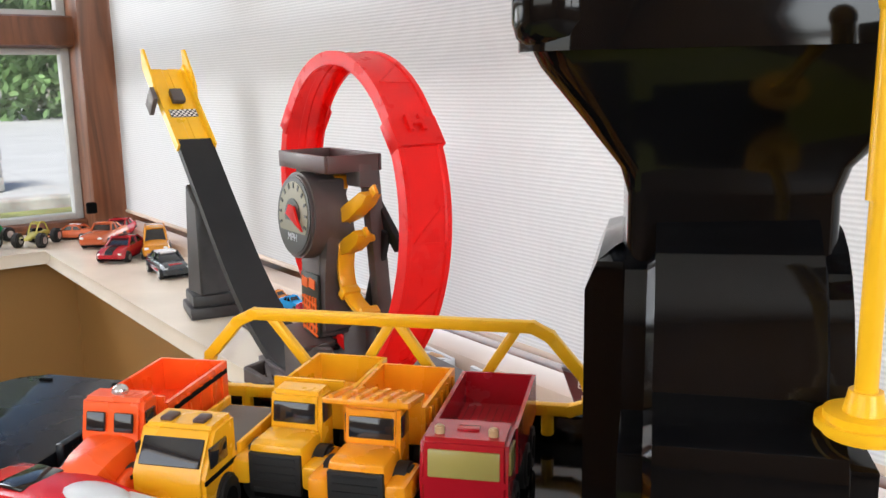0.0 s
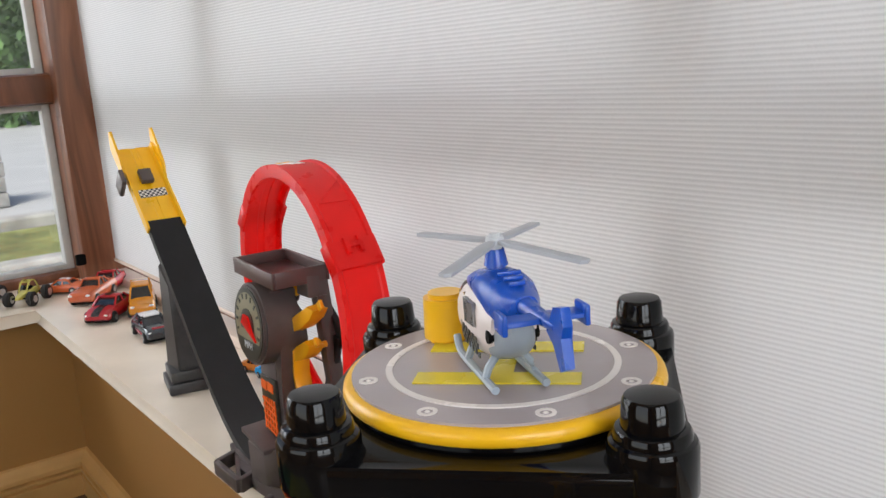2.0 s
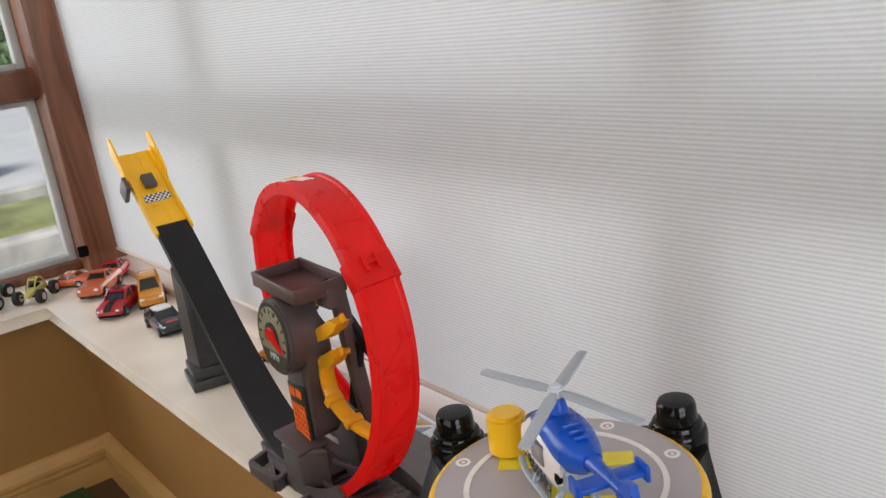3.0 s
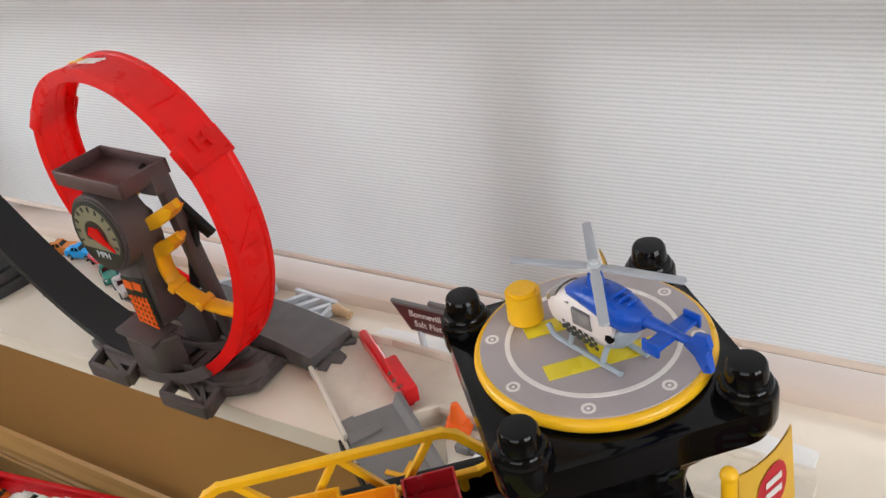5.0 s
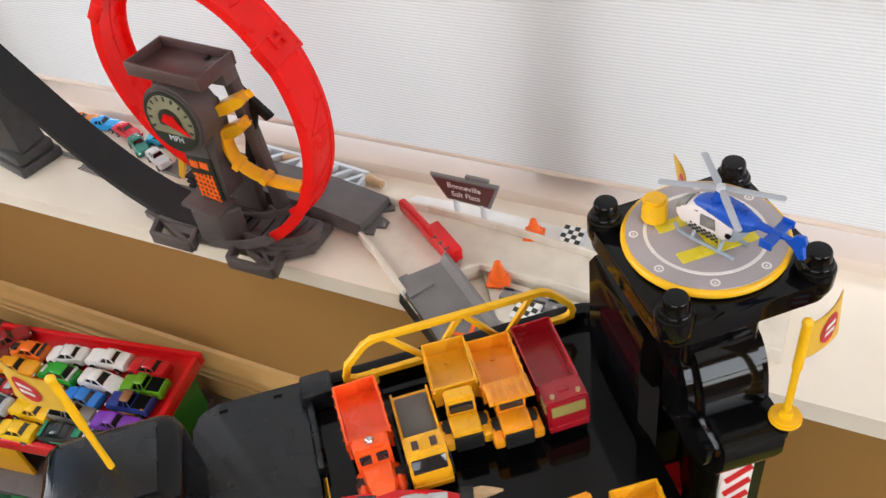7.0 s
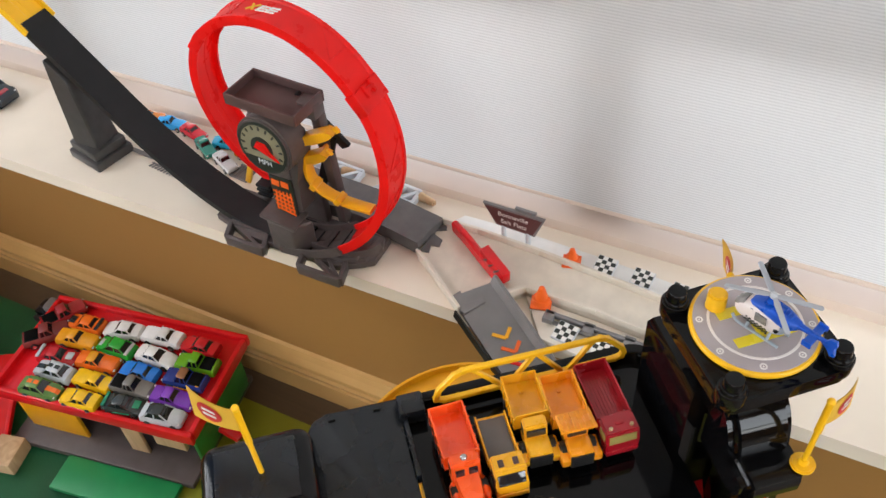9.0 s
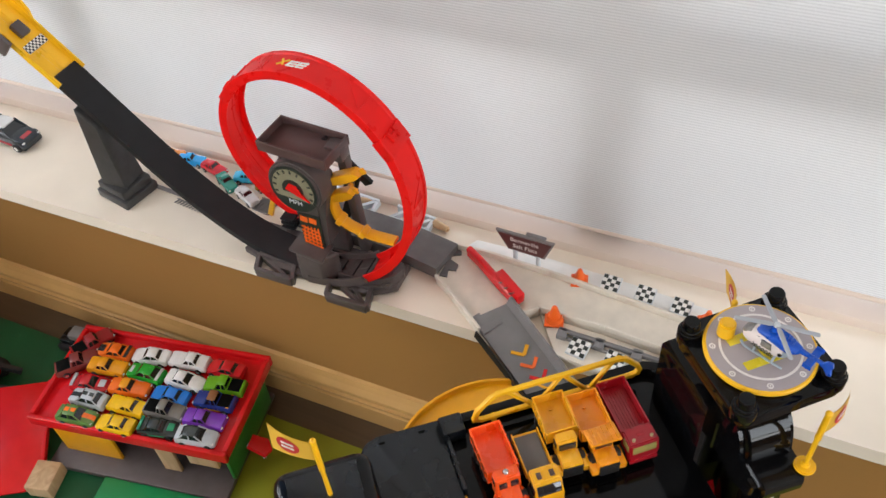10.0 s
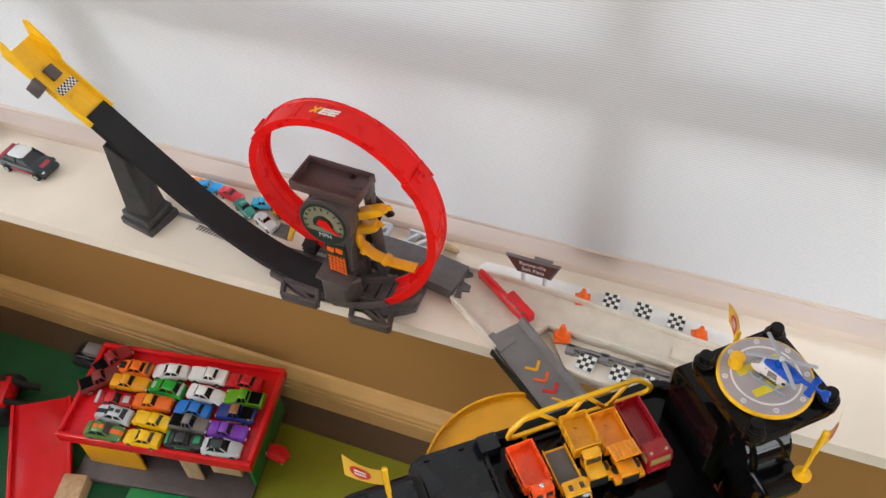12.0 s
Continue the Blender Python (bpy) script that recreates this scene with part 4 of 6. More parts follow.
# grey ramp that runs off the sill
ex = Vector((0.089, -0.058, -0.026))
r0, r1 = Vector((0.062, -0.024, 0.4645)), Vector((0.096, 0.016, 0.4645))
mid0 = (r0 + r1) / 2
ax = (r1 - r0).normalized()
fr = [(mid0 - ex * 0.16, ax, (0, 0, 1)), (mid0 + ex * 0.0, ax, (0, 0, 1)), (mid0 + ex, ax, (0, 0, 1)), (mid0 + ex * 1.45, ax, (0, 0, 1))]
w = (r1 - r0).length / 2
off = part("exit_ramp", sweep(bmesh.new(), fr, [(-w, -0.005), (w, -0.005), (w + 0.004, 0.009), (w, 0.01), (w - 0.005, 0.0), (-w, 0.0)]), GREYT, salt, "mid grey exit ramp")
bm = bmesh.new()
bar(bm, r0 + Vector((-0.004, -0.004, -0.004)), r0 + ex * 1.3 + Vector((0, 0, -0.008)), 0.002, 0.014)
part("ramp_skirt", bm, TRACKB, off, "dark ramp skirt")
exn = ex.normalized()
for k, mt in enumerate((YELD, ORANGE, REDP)):
    c = mid0 + ex * (0.42 + 0.17 * k) + Vector((0, 0, 0.0006))
    tip = c + exn * 0.006
    bm = bmesh.new()
    bar(bm, tip, c - exn * 0.004 + ax * 0.011, 0.0042, 0.0012)
    bar(bm, tip, c - exn * 0.004 - ax * 0.011, 0.0042, 0.0012)
    part("chevron", bm, mt, off, ("yellow chevron", "orange chevron", "red chevron")[k])
bm = bmesh.new()
prism(bm, [(0.045, -0.012), (0.07, -0.028), (0.084, -0.004), (0.075, 0.006), (0.068, 0.004), (0.064, -0.006), (0.056, -0.004), (0.052, 0.0)], 0.4612, 0.4655)
part("ramp_tongue", bm, GREYT, off, "notched grey tongue")
# sign
sg = thing("road_sign", pose(0.083, 0.110, -0.003, 0, 0, -2), "small maroon toy road sign with a grey frame on two posts", "toy sign")
bm = bmesh.new()
out = [(-0.039, 0.516), (0.03, 0.517), (0.039, 0.517), (0.027, 0.486), (-0.022, 0.487)]
prism(bm, out, -0.002, 0.002, 0.0006)
board = part("board", bm, GREYT, sg, "grey sign board", local=Matrix.Rotation(math.pi / 2, 4, "X"))
bm = bmesh.new()
prism(bm, [(-0.0355, 0.5135), (0.0355, 0.5145), (0.025, 0.489), (-0.020, 0.490)], 0.0019, 0.003)
part("panel", bm, SIGNM, board, "maroon panel")
words("Bonneville", 0.0092, INK, board, pose(0.0, 0.5075, 0.0032), "sign_lettering")
words("Salt Flats", 0.0092, INK, board, pose(0.001, 0.497, 0.0032), "sign_lettering")
part("crest", box(bmesh.new(), (0.014, 0.002, 0.519), (0.026, 0.004, 0.004), bevel=0.0006), GREYT, sg)
for x in (-0.013, 0.018):
    part("post", cyl(bmesh.new(), (x, 0.0, 0.474), 0.003, 0.003, 0.028, 10), LGREY, sg, "grey post")
bm = bmesh.new()
rg = random.Random(9)
for k in range(12):
    ball(bm, (-0.02 + 0.0042 * k, rg.uniform(-0.003, 0.003), 0.459), (0.007, 0.006, 0.004), u=8, v=6)
part("salt_mound", bm, WHITE, sg, "white crumbly salt mound")


# ---- toy garage with helipad ----
GZ = 0.0255
G = Matrix.Translation((0.363, -0.136, GZ)) @ Matrix.Rotation(radians(40), 4, "Z")
DECK = 0.557
gar = thing("toy_garage", G, "glossy black toy garage with yellow rails and a helipad", "toy garage")


def rrect(x0, x1, y0, y1, r, corners="abcd", n=6):
    pts = []
    for key, cx, cy, a0 in (("a", x0 + r, y0 + r, 180), ("b", x1 - r, y0 + r, 270), ("c", x1 - r, y1 - r, 0), ("d", x0 + r, y1 - r, 90)):
        if key in corners:
            pts += [(cx + r * math.cos(radians(a0 + 90 * k / n)), cy + r * math.sin(radians(a0 + 90 * k / n))) for k in range(n + 1)]
        else:
            pts.append({"a": (x0, y0), "b": (x1, y0), "c": (x1, y1), "d": (x0, y1)}[key])
    return pts


bm = bmesh.new()
prism(bm, [(-0.236, -0.135), (-0.032, -0.135), (-0.032, -0.012), (-0.006, -0.012)] + rrect(-0.236, -0.006, -0.1, 0.104, 0.03, "c")[2:], DECK - 0.035, DECK)
deck = part("top_deck", bm, BLACK, gar, "glossy black top deck")
# rounded lip round the back of the deck
lip = [(-0.236, 0.097), (-0.045, 0.097)]
lip += [(-0.042 + 0.028 * math.sin(radians(a)), 0.069 + 0.028 * math.cos(radians(a))) for a in range(15, 91, 15)]
lip += [(-0.014, 0.03)]
fr = []
for i, p in enumerate(lip):
    d = (Vector(lip[min(i + 1, len(lip) - 1)]) - Vector(lip[max(i - 1, 0)])).normalized()
    fr.append(((*p, DECK), (-d.y, d.x, 0), (0, 0, 1)))
part("deck_lip", sweep(bmesh.new(), fr, [(-0.008, -0.01), (0.007, -0.01), (0.007, 0.008), (0.005, 0.0115), (0.001, 0.0125), (-0.004, 0.011), (-0.007, 0.005)]), BLACK, gar, "rounded glossy black lip")
bm = bmesh.new()
box(bm, (-0.237, 0.062, DECK + 0.006), (0.004, 0.07, 0.012), bevel=0.001)
box(bm, (-0.23, 0.091, DECK + 0.009), (0.022, 0.02, 0.018), bevel=0.002)
part("deck_step", bm, SATIN, gar, "satin black step")
bm = bmesh.new()
prism(bm, rrect(-0.318, -0.239, -0.06, 0.1045, 0.018, "d"), DECK - 0.02, DECK + 0.009, 0.002)
part("side_deck", bm, SATIN, gar, "satin black side deck")
for u in (-0.296, -0.258):
    part("slot", box(bmesh.new(), (u, 0.0965, DECK + 0.0094), (0.006, 0.002, 0.0012), bevel=0.0003), DARK, gar, "dark slot")
# lift block with flag
bm = bmesh.new()
box(bm, (-0.352, 0.028, 0.35), (0.085, 0.075, 0.55), bevel=0.014, seg=4)
lift = part("lift_block", bm, BLACK, gar, "glossy black lift block")
part("lift_panel", box(bmesh.new(), (-0.352, 0.028, 0.6255), (0.06, 0.05, 0.002), bevel=0.0008), SATIN, lift, "satin panel")
bm = bmesh.new()
box(bm, (-0.2, -0.03, 0.27), (0.2, 0.15, 0.43), bevel=0.01)
part("lower_body", bm, BLACK, gar, "black lower storeys")
# yellow rail on the back edge
RV = 0.088
bm = bmesh.new()
rail_out = [(-0.209, DECK + 0.018), (-0.2055, DECK + 0.03), (-0.192, DECK + 0.0450), (-0.185, DECK + 0.0485), (-0.068, DECK + 0.0485), (-0.061, DECK + 0.0450), (-0.0475, DECK + 0.029), (-0.0455, DECK + 0.023), (-0.047, DECK + 0.0175), (-0.053, DECK + 0.0155), (-0.202, DECK + 0.0145)]
for i in range(len(rail_out)):
    a, b = rail_out[i], rail_out[(i + 1) % len(rail_out)]
    bar(bm, (a[0], RV, a[1]), (b[0], RV, b[1]), 0.0048, 0.0044, (0, 1, 0), 0.0008)
    cyl(bm, (a[0], RV, a[1]), 0.0024, 0.0024, 0.0046, 10, Matrix.Rotation(math.pi / 2, 4, "X"))
rail = part("back_rail", bm, YEL, gar, "yellow truss rail")
for a, b in (((-0.177, 0.0475), (-0.152, 0.016)), ((-0.125, 0.0475), (-0.145, 0.016)), ((-0.122, 0.0475), (-0.1, 0.016)), ((-0.074, 0.0475), (-0.094, 0.016))):
    bm = bmesh.new()
    bar(bm, (a[0], RV, DECK + a[1]), (b[0], RV, DECK + b[1]), 0.004, 0.0036, (0, 1, 0), 0.0006)
    part("brace", bm, YEL, rail)
for u in (-0.19, -0.127, -0.062):
    part("peg", cyl(bmesh.new(), (u, RV, DECK + 0.011), 0.0025, 0.0025, 0.012, 8), YEL, rail)
# yellow spiral ramp disc behind the deck
inv = G.inverted()
dc = inv @ Vector((0.156, -0.166, 0))
bm = bmesh.new()
cyl(bm, (dc.x, dc.y, 0.405), 0.122, 0.122, 0.008, 56)
spiral = part("spiral_ramp", bm, YELD, gar, "yellow plastic spiral ramp")
bm = bmesh.new()
fr = [((dc.x + 0.121 * math.cos(2 * math.pi * k / 56), dc.y + 0.121 * math.sin(2 * math.pi * k / 56), 0.407), (math.cos(2 * math.pi * k / 56), math.sin(2 * math.pi * k / 56), 0), (0, 0, 1)) for k in range(56)]
sweep(bm, fr, [(-0.0015, -0.004), (0.0015, -0.004), (0.0015, 0.010), (-0.0015, 0.010)], True)
part("spiral_rim", bm, YELD, spiral)
part("spiral_column", cyl(bmesh.new(), (dc.x, dc.y, 0.23), 0.03, 0.03, 0.34, 20), YELD, spiral)

# tower
PC = (0.0, 0.0)
PM = pose(-0.0087, -0.0132, 0, 0, 0, 3)
TM = Matrix.Translation((-0.0137, -0.0007, -0.0025))
PAD = 0.7180
bm = bmesh.new()
prism(bm, rrect(PC[0] - 0.0462, PC[0] + 0.0462, PC[1] - 0.0462, PC[1] + 0.0462, 0.012), PAD - 0.013, PAD, 0.003)
plat = part("helipad_platform", bm, BLACK, gar, "square glossy black platform", local=PM)
for sx in (-1, 1):
    for sy in (-1, 1):
        bm = bmesh.new()
        x, y = PC[0] + 0.0374 * sx, PC[1] + 0.0374 * sy
        lathe(bm, (x, y, PAD), [(0.003, -0.0135), (0.0066, -0.0125), (0.0090, -0.0102), (0.0099, -0.007), (0.0099, 0.003), (0.0095, 0.0040), (0.0086, 0.0044), (0.0084, 0.0062), (0.0080, 0.0068), (0.0069, 0.0071), (0.0064, 0.0129), (0.0058, 0.0139), (0.0034, 0.0142)])
        part("corner_post", bm, BLACK, plat, "stepped glossy corner post")
QC = (0.0008, 0.002)
part("pad_plinth", cyl(bmesh.new(), (QC[0], QC[1], PAD + 0.0008), 0.0400, 0.0400, 0.003, 48), BLACK, plat)
part("pad_ring", lathe(bmesh.new(), (QC[0], QC[1], PAD), [(0.038, 0.0018), (0.0414, 0.0018), (0.0421, 0.0024), (0.0424, 0.0036), (0.0421, 0.0049), (0.0416, 0.0057), (0.0408, 0.0061), (0.0395, 0.0061)], 64), YEL, plat, "yellow pad rim")
part("pad_face", cyl(bmesh.new(), (QC[0], QC[1], PAD + 0.0063), 0.0398, 0.0398, 0.001, 64), PADM, plat, "grey printed helipad face")
bm = bmesh.new()
fr = [((QC[0] + 0.030 * math.cos(2 * math.pi * k / 64), QC[1] + 0.030 * math.sin(2 * math.pi * k / 64), PAD + 0.0068), (math.cos(2 * math.pi * k / 64), math.sin(2 * math.pi * k / 64), 0), (0, 0, 1)) for k in range(64)]
sweep(bm, fr, [(-0.0009, -0.0004), (0.0009, -0.0004), (0.0009, 0.0003), (-0.0009, 0.0003)], True)
part("pad_circle", bm, PADW, plat, "white printed circle")
for k in range(8):
    a = radians(22.5 + 45 * k)
    c = (QC[0] + 0.0357 * math.cos(a), QC[1] + 0.0357 * math.sin(a), PAD + 0.0068)
    bm = bmesh.new()
    fr = [((c[0] + 0.002 * math.cos(2 * math.pi * j / 12), c[1] + 0.002 * math.sin(2 * math.pi * j / 12), c[2]), (math.cos(2 * math.pi * j / 12), math.sin(2 * math.pi * j / 12), 0), (0, 0, 1)) for j in range(12)]
    sweep(bm, fr, [(-0.0005, -0.0003), (0.0005, -0.0003), (0.0005, 0.0002), (-0.0005, 0.0002)], True)
    ball(bm, c, (0.0007, 0.0007, 0.0004), u=8, v=5)
    part("pad_light", bm, PADW, plat, "white printed landing light")
bm = bmesh.new()
for v in (-0.012, 0.012):
    box(bm, (QC[0], QC[1] + v, PAD + 0.0069), (0.042, 0.0075, 0.0006))
box(bm, (QC[0], QC[1], PAD + 0.0069), (0.0075, 0.0165, 0.0006))
part("pad_letter", bm, PADY, plat, "yellow printed landing mark")
# funnel under the platform
bm = bmesh.new()
rings = []
for z, s, cy in ((PAD - 0.012, 0.0435, 0.0), (PAD - 0.016, 0.0415, 0.0), (PAD - 0.027, 0.0328, -0.001), (PAD - 0.038, 0.0244, -0.002), (PAD - 0.044, 0.0226, -0.003), (PAD - 0.075, 0.0226, -0.004)):
    rings.append([bm.verts.new((PC[0] + x * s / 0.046, PC[1] + cy + y * s / 0.046, z)) for x, y in rrect(-0.046, 0.046, -0.046, 0.046, 0.008)])
for r0_, r1_ in zip(rings, rings[1:]):
    for j in range(len(r0_)):
        bm.faces.new((r0_[j], r0_[(j + 1) % len(r0_)], r1_[(j + 1) % len(r0_)], r1_[j]))
bm.faces.new(rings[0]), bm.faces.new(rings[-1][::-1])
part("funnel", bm, BLACK, gar, "glossy black flared neck", local=PM)
# hood: bulging body in front of the tower, curving down to a ledge, on a narrower stem
def side_prism(prof, u0, u1, bevel):
    bm = bmesh.new()
    s0 = [bm.verts.new((u0, y, z)) for y, z in prof]
    s1 = [bm.verts.new((u1, y, z)) for y, z in prof]
    caps = [bm.faces.new(s0), bm.faces.new(s1[::-1])]
    for j in range(len(prof)):
        bm.faces.new((s0[j], s0[(j + 1) % len(prof)], s1[(j + 1) % len(prof)], s1[j]))
    bmesh.ops.recalc_face_normals(bm, faces=bm.faces)
    bmesh.ops.bevel(bm, geom=[e for f in caps for e in f.edges], offset=bevel, segments=5, affect="EDGES")
    return bm


prof = [(-0.012, 0.676), (-0.024, 0.6755), (-0.032, 0.674), (-0.040, 0.670), (-0.0465, 0.664), (-0.0515, 0.656), (-0.055, 0.647), (-0.057, 0.6375), (-0.075, 0.637), (-0.079, 0.635), (-0.080, 0.631), (-0.080, 0.620), (-0.074, 0.606), (-0.058, 0.60), (-0.012, 0.60)]
bm = side_prism(prof, -0.0165, 0.0305, 0.0065)
part("tower_stem", side_prism([(-0.012, 0.602), (-0.06, 0.602), (-0.058, FLOOR + 0.01), (-0.012, FLOOR + 0.01)], 0.004, 0.034, 0.003), BLACK, gar, "glossy black tower stem", local=TM)
hood = part("hood", bm, BLACK, gar, "bulging glossy black tower hood", local=TM)
for k in range(6):
    bm = bmesh.new()
    bar(bm, (0.006, -0.0597, 0.585 - 0.014 * k), (0.022, -0.0597, 0.594 - 0.014 * k), 0.002, 0.006, (0, 1, 0))
    part("sticker_stripe", bm, REDP, hood, "red sticker stripe")
part("sticker_backing", box(bmesh.new(), (0.014, -0.0592, 0.555), (0.02, 0.002, 0.09)), WHITE, hood, "white sticker backing")
# arch wall on the deck side
bm = bmesh.new()
pa = [(-0.0275, 0.066), (-0.006, 0.066), (0.004, 0.05), (0.004, 0.03), (-0.008, 0.0), (-0.014, -0.012), (-0.0275, -0.012)]
prism(bm, pa, FLOOR + 0.01, 0.658, 0.01)
part("arch_wall", bm, BLACK, gar, "glossy black arch wall", local=TM)
bm = bmesh.new()
box(bm, (0.006, 0.04, 0.355), (0.03, 0.045, 0.53), bevel=0.008)
box(bm, (0.022, 0.052, 0.61), (0.034, 0.024, 0.016), bevel=0.003)
box(bm, (0.008, 0.012, 0.4), (0.03, 0.03, 0.58), bevel=0.006)
part("rear_leg", bm, BLACK, gar, "black rear tower leg", local=TM)
bm = bmesh.new()
prism(bm, [(-0.0145, 0.012), (0.014, 0.009), (0.001, -0.024)], 0.497, 0.505)
part("red_marker", bm, REDP, gar, "red triangular marker inside the tower", local=TM)
bm = bmesh.new()
prism(bm, rrect(-0.4, 0.08, -0.16, 0.11, 0.03), MAT - GZ, MAT + 0.02, 0.004)
part("base", bm, BLACK, gar, "black base")


def flag(loc, zbase, h, turn, label, curl, W=0.036):
    fl = thing("toy_flag", G @ pose(*loc, zbase, 0, 0, turn), label, "toy flag", "garage flags")
    bm = bmesh.new()
    cyl(bm, (0, 0, 0.0022), 0.0085, 0.0085, 0.0044, 24, bevel=0.0014)
    cyl(bm, (0, 0, 0.006), 0.004, 0.003, 0.005, 12)
    part("flag_foot", bm, YEL, fl, "round yellow foot")
    bm = bmesh.new()
    cyl(bm, (0, 0, h * 0.3), 0.0021, 0.0019, h * 0.6, 14)
    cyl(bm, (0, 0, h * 0.75), 0.0026, 0.0024, h * 0.42, 14)
    ball(bm, (0, 0, h * 0.96), (0.0029, 0.0029, 0.0029), u=12, v=8)
    part("pole", bm, YEL, fl, "yellow pole")
    H = 0.026
    bm = bmesh.new()
    n = 10

    def at(u, v, o):
        return (0.003 + W * u, curl * 0.012 * u * u * (1 + 0.6 * v) + o, h * 0.94 - H + H * v + 0.003 * u * v)
    for o, rev in ((0.0003, False), (-0.0003, True)):
        g = [[bm.verts.new(at(i / n, j / 3, o)) for j in range(4)] for i in range(n + 1)]
        for i in range(n):
            for j in range(3):
                q = (g[i][j], g[i + 1][j], g[i + 1][j + 1], g[i][j + 1])
                bm.faces.new(q[::-1] if rev else q)
    cloth = part("cloth", bm, FLAG, fl, "yellow printed card flag")
    for o in (-0.0008, 0.0008):
        bm = bmesh.new()
        ring = [(0.55 + 0.27 * math.cos(2 * math.pi * k / 18), 0.5 + 0.34 * math.sin(2 * math.pi * k / 18)) for k in range(18)]
        bm.faces.new([bm.verts.new(at(u, v, o)) for u, v in ring])
        part("badge", bm, FLAGR, cloth, "red badge")
        bm = bmesh.new()
        for v in (0.6, 0.42):
            a = [bm.verts.new(at(u, v + dv, o * 1.5)) for u, dv in ((0.4, -0.05), (0.7, -0.05), (0.7, 0.05), (0.4, 0.05))]
            bm.faces.new(a)
        part("badge_bars", bm, PADW, cloth, "pale bars on the badge")
    return fl


flag((0.0138, -0.0725), 0.6347, 0.08, 6, "yellow flag with a red badge standing on the black ledge", 0.5, 0.024)
flag((-0.3482, 0.0287), 0.612, 0.1, 155, "yellow flag with a red badge standing on the black lift block", -0.6)
flag((0.0133, 0.0543), 0.6155, 0.08, 48, "small yellow flag standing behind the helipad", 0.8, 0.03)

# ---- helicopter ----
HZ = PAD + 0.0072
HGLASS = mat("smoky_cabin_glazing", (0.20, 0.19, 0.18), 0.08, coat=0.4, vary=0.3, scale=200, bump=0)
hel = thing("toy_helicopter", Matrix.Translation((0, -0.0028, 0)) @ G @ PM @ pose(0.0035, -0.0034, HZ, 0, 0, 115) @ Matrix.Diagonal((0.96, 0.96, 0.925, 1.0)), "blue, white and grey toy police helicopter parked on the helipad", "toy helicopter")


def oval(bm, rows, n=22, sq=0.75):
    """Rounded sections (x, half width, bottom, top) skinned into a hull."""
    rings = []
    for x, w, zb, zt in rows:
        cz, hz = (zb + zt) / 2, (zt - zb) / 2
        ring = []
        for k in range(n):
            c, s = math.cos(2 * math.pi * k / n), math.sin(2 * math.pi * k / n)
            ring.append(bm.verts.new((x, w * math.copysign(abs(c) ** sq, c), cz + hz * math.copysign(abs(s) ** sq, s))))
        rings.append(ring)
    for a, b in zip(rings, rings[1:]):
        for j in range(n):
            bm.faces.new((a[j], a[(j + 1) % n], b[(j + 1) % n], b[j]))
    bm.faces.new(rings[0][::-1]), bm.faces.new(rings[-1])
    return bm


hull = part("cabin", oval(bmesh.new(), [(0.0225, 0.002, 0.0115, 0.0145), (0.0215, 0.0045, 0.0085, 0.0175), (0.018, 0.0064, 0.0063, 0.0212), (0.0125, 0.0074, 0.0054, 0.0240), (0.006, 0.0078, 0.0050, 0.0255), (-0.001, 0.0078, 0.0052, 0.0255), (-0.007, 0.0074, 0.0066, 0.0245), (-0.012, 0.0060, 0.0095, 0.0225)]), HWHITE, hel, "off-white cabin")
grey = part("rear_body", oval(bmesh.new(), [(-0.004, 0.0062, 0.0062, 0.018), (-0.009, 0.0060, 0.0066, 0.018), (-0.013, 0.0052, 0.0086, 0.0185), (-0.0160, 0.0038, 0.0120, 0.0195), (-0.0178, 0.0026, 0.0150, 0.0205)]), HGREY, hel, "grey rear body")
part("engine_cover", oval(bmesh.new(), [(0.0125, 0.0035, 0.0225, 0.0243), (0.0095, 0.0056, 0.0222, 0.0266), (0.004, 0.0066, 0.0218, 0.0288), (-0.004, 0.0071, 0.0200, 0.0298), (-0.010, 0.0071, 0.0182, 0.0294), (-0.0155, 0.0060, 0.0170, 0.0282), (-0.0195, 0.0044, 0.0188, 0.0275), (-0.0225, 0.0028, 0.0215, 0.0272)]), BLUE, hel, "blue engine cover")
for k in range(3):
    part("cowl_rib", box(bmesh.new(), (-0.0105 - 0.0028 * k, 0, 0.0303 - 0.0007 * k), (0.0009, 0.0062 - 0.001 * k, 0.0012), bevel=0.0003), BLUE, hel)
part("rotor_mast", cyl(bmesh.new(), (0.0, 0, 0.0325), 0.0034, 0.0022, 0.006, 14, bevel=0.0008), BLUE, hel)
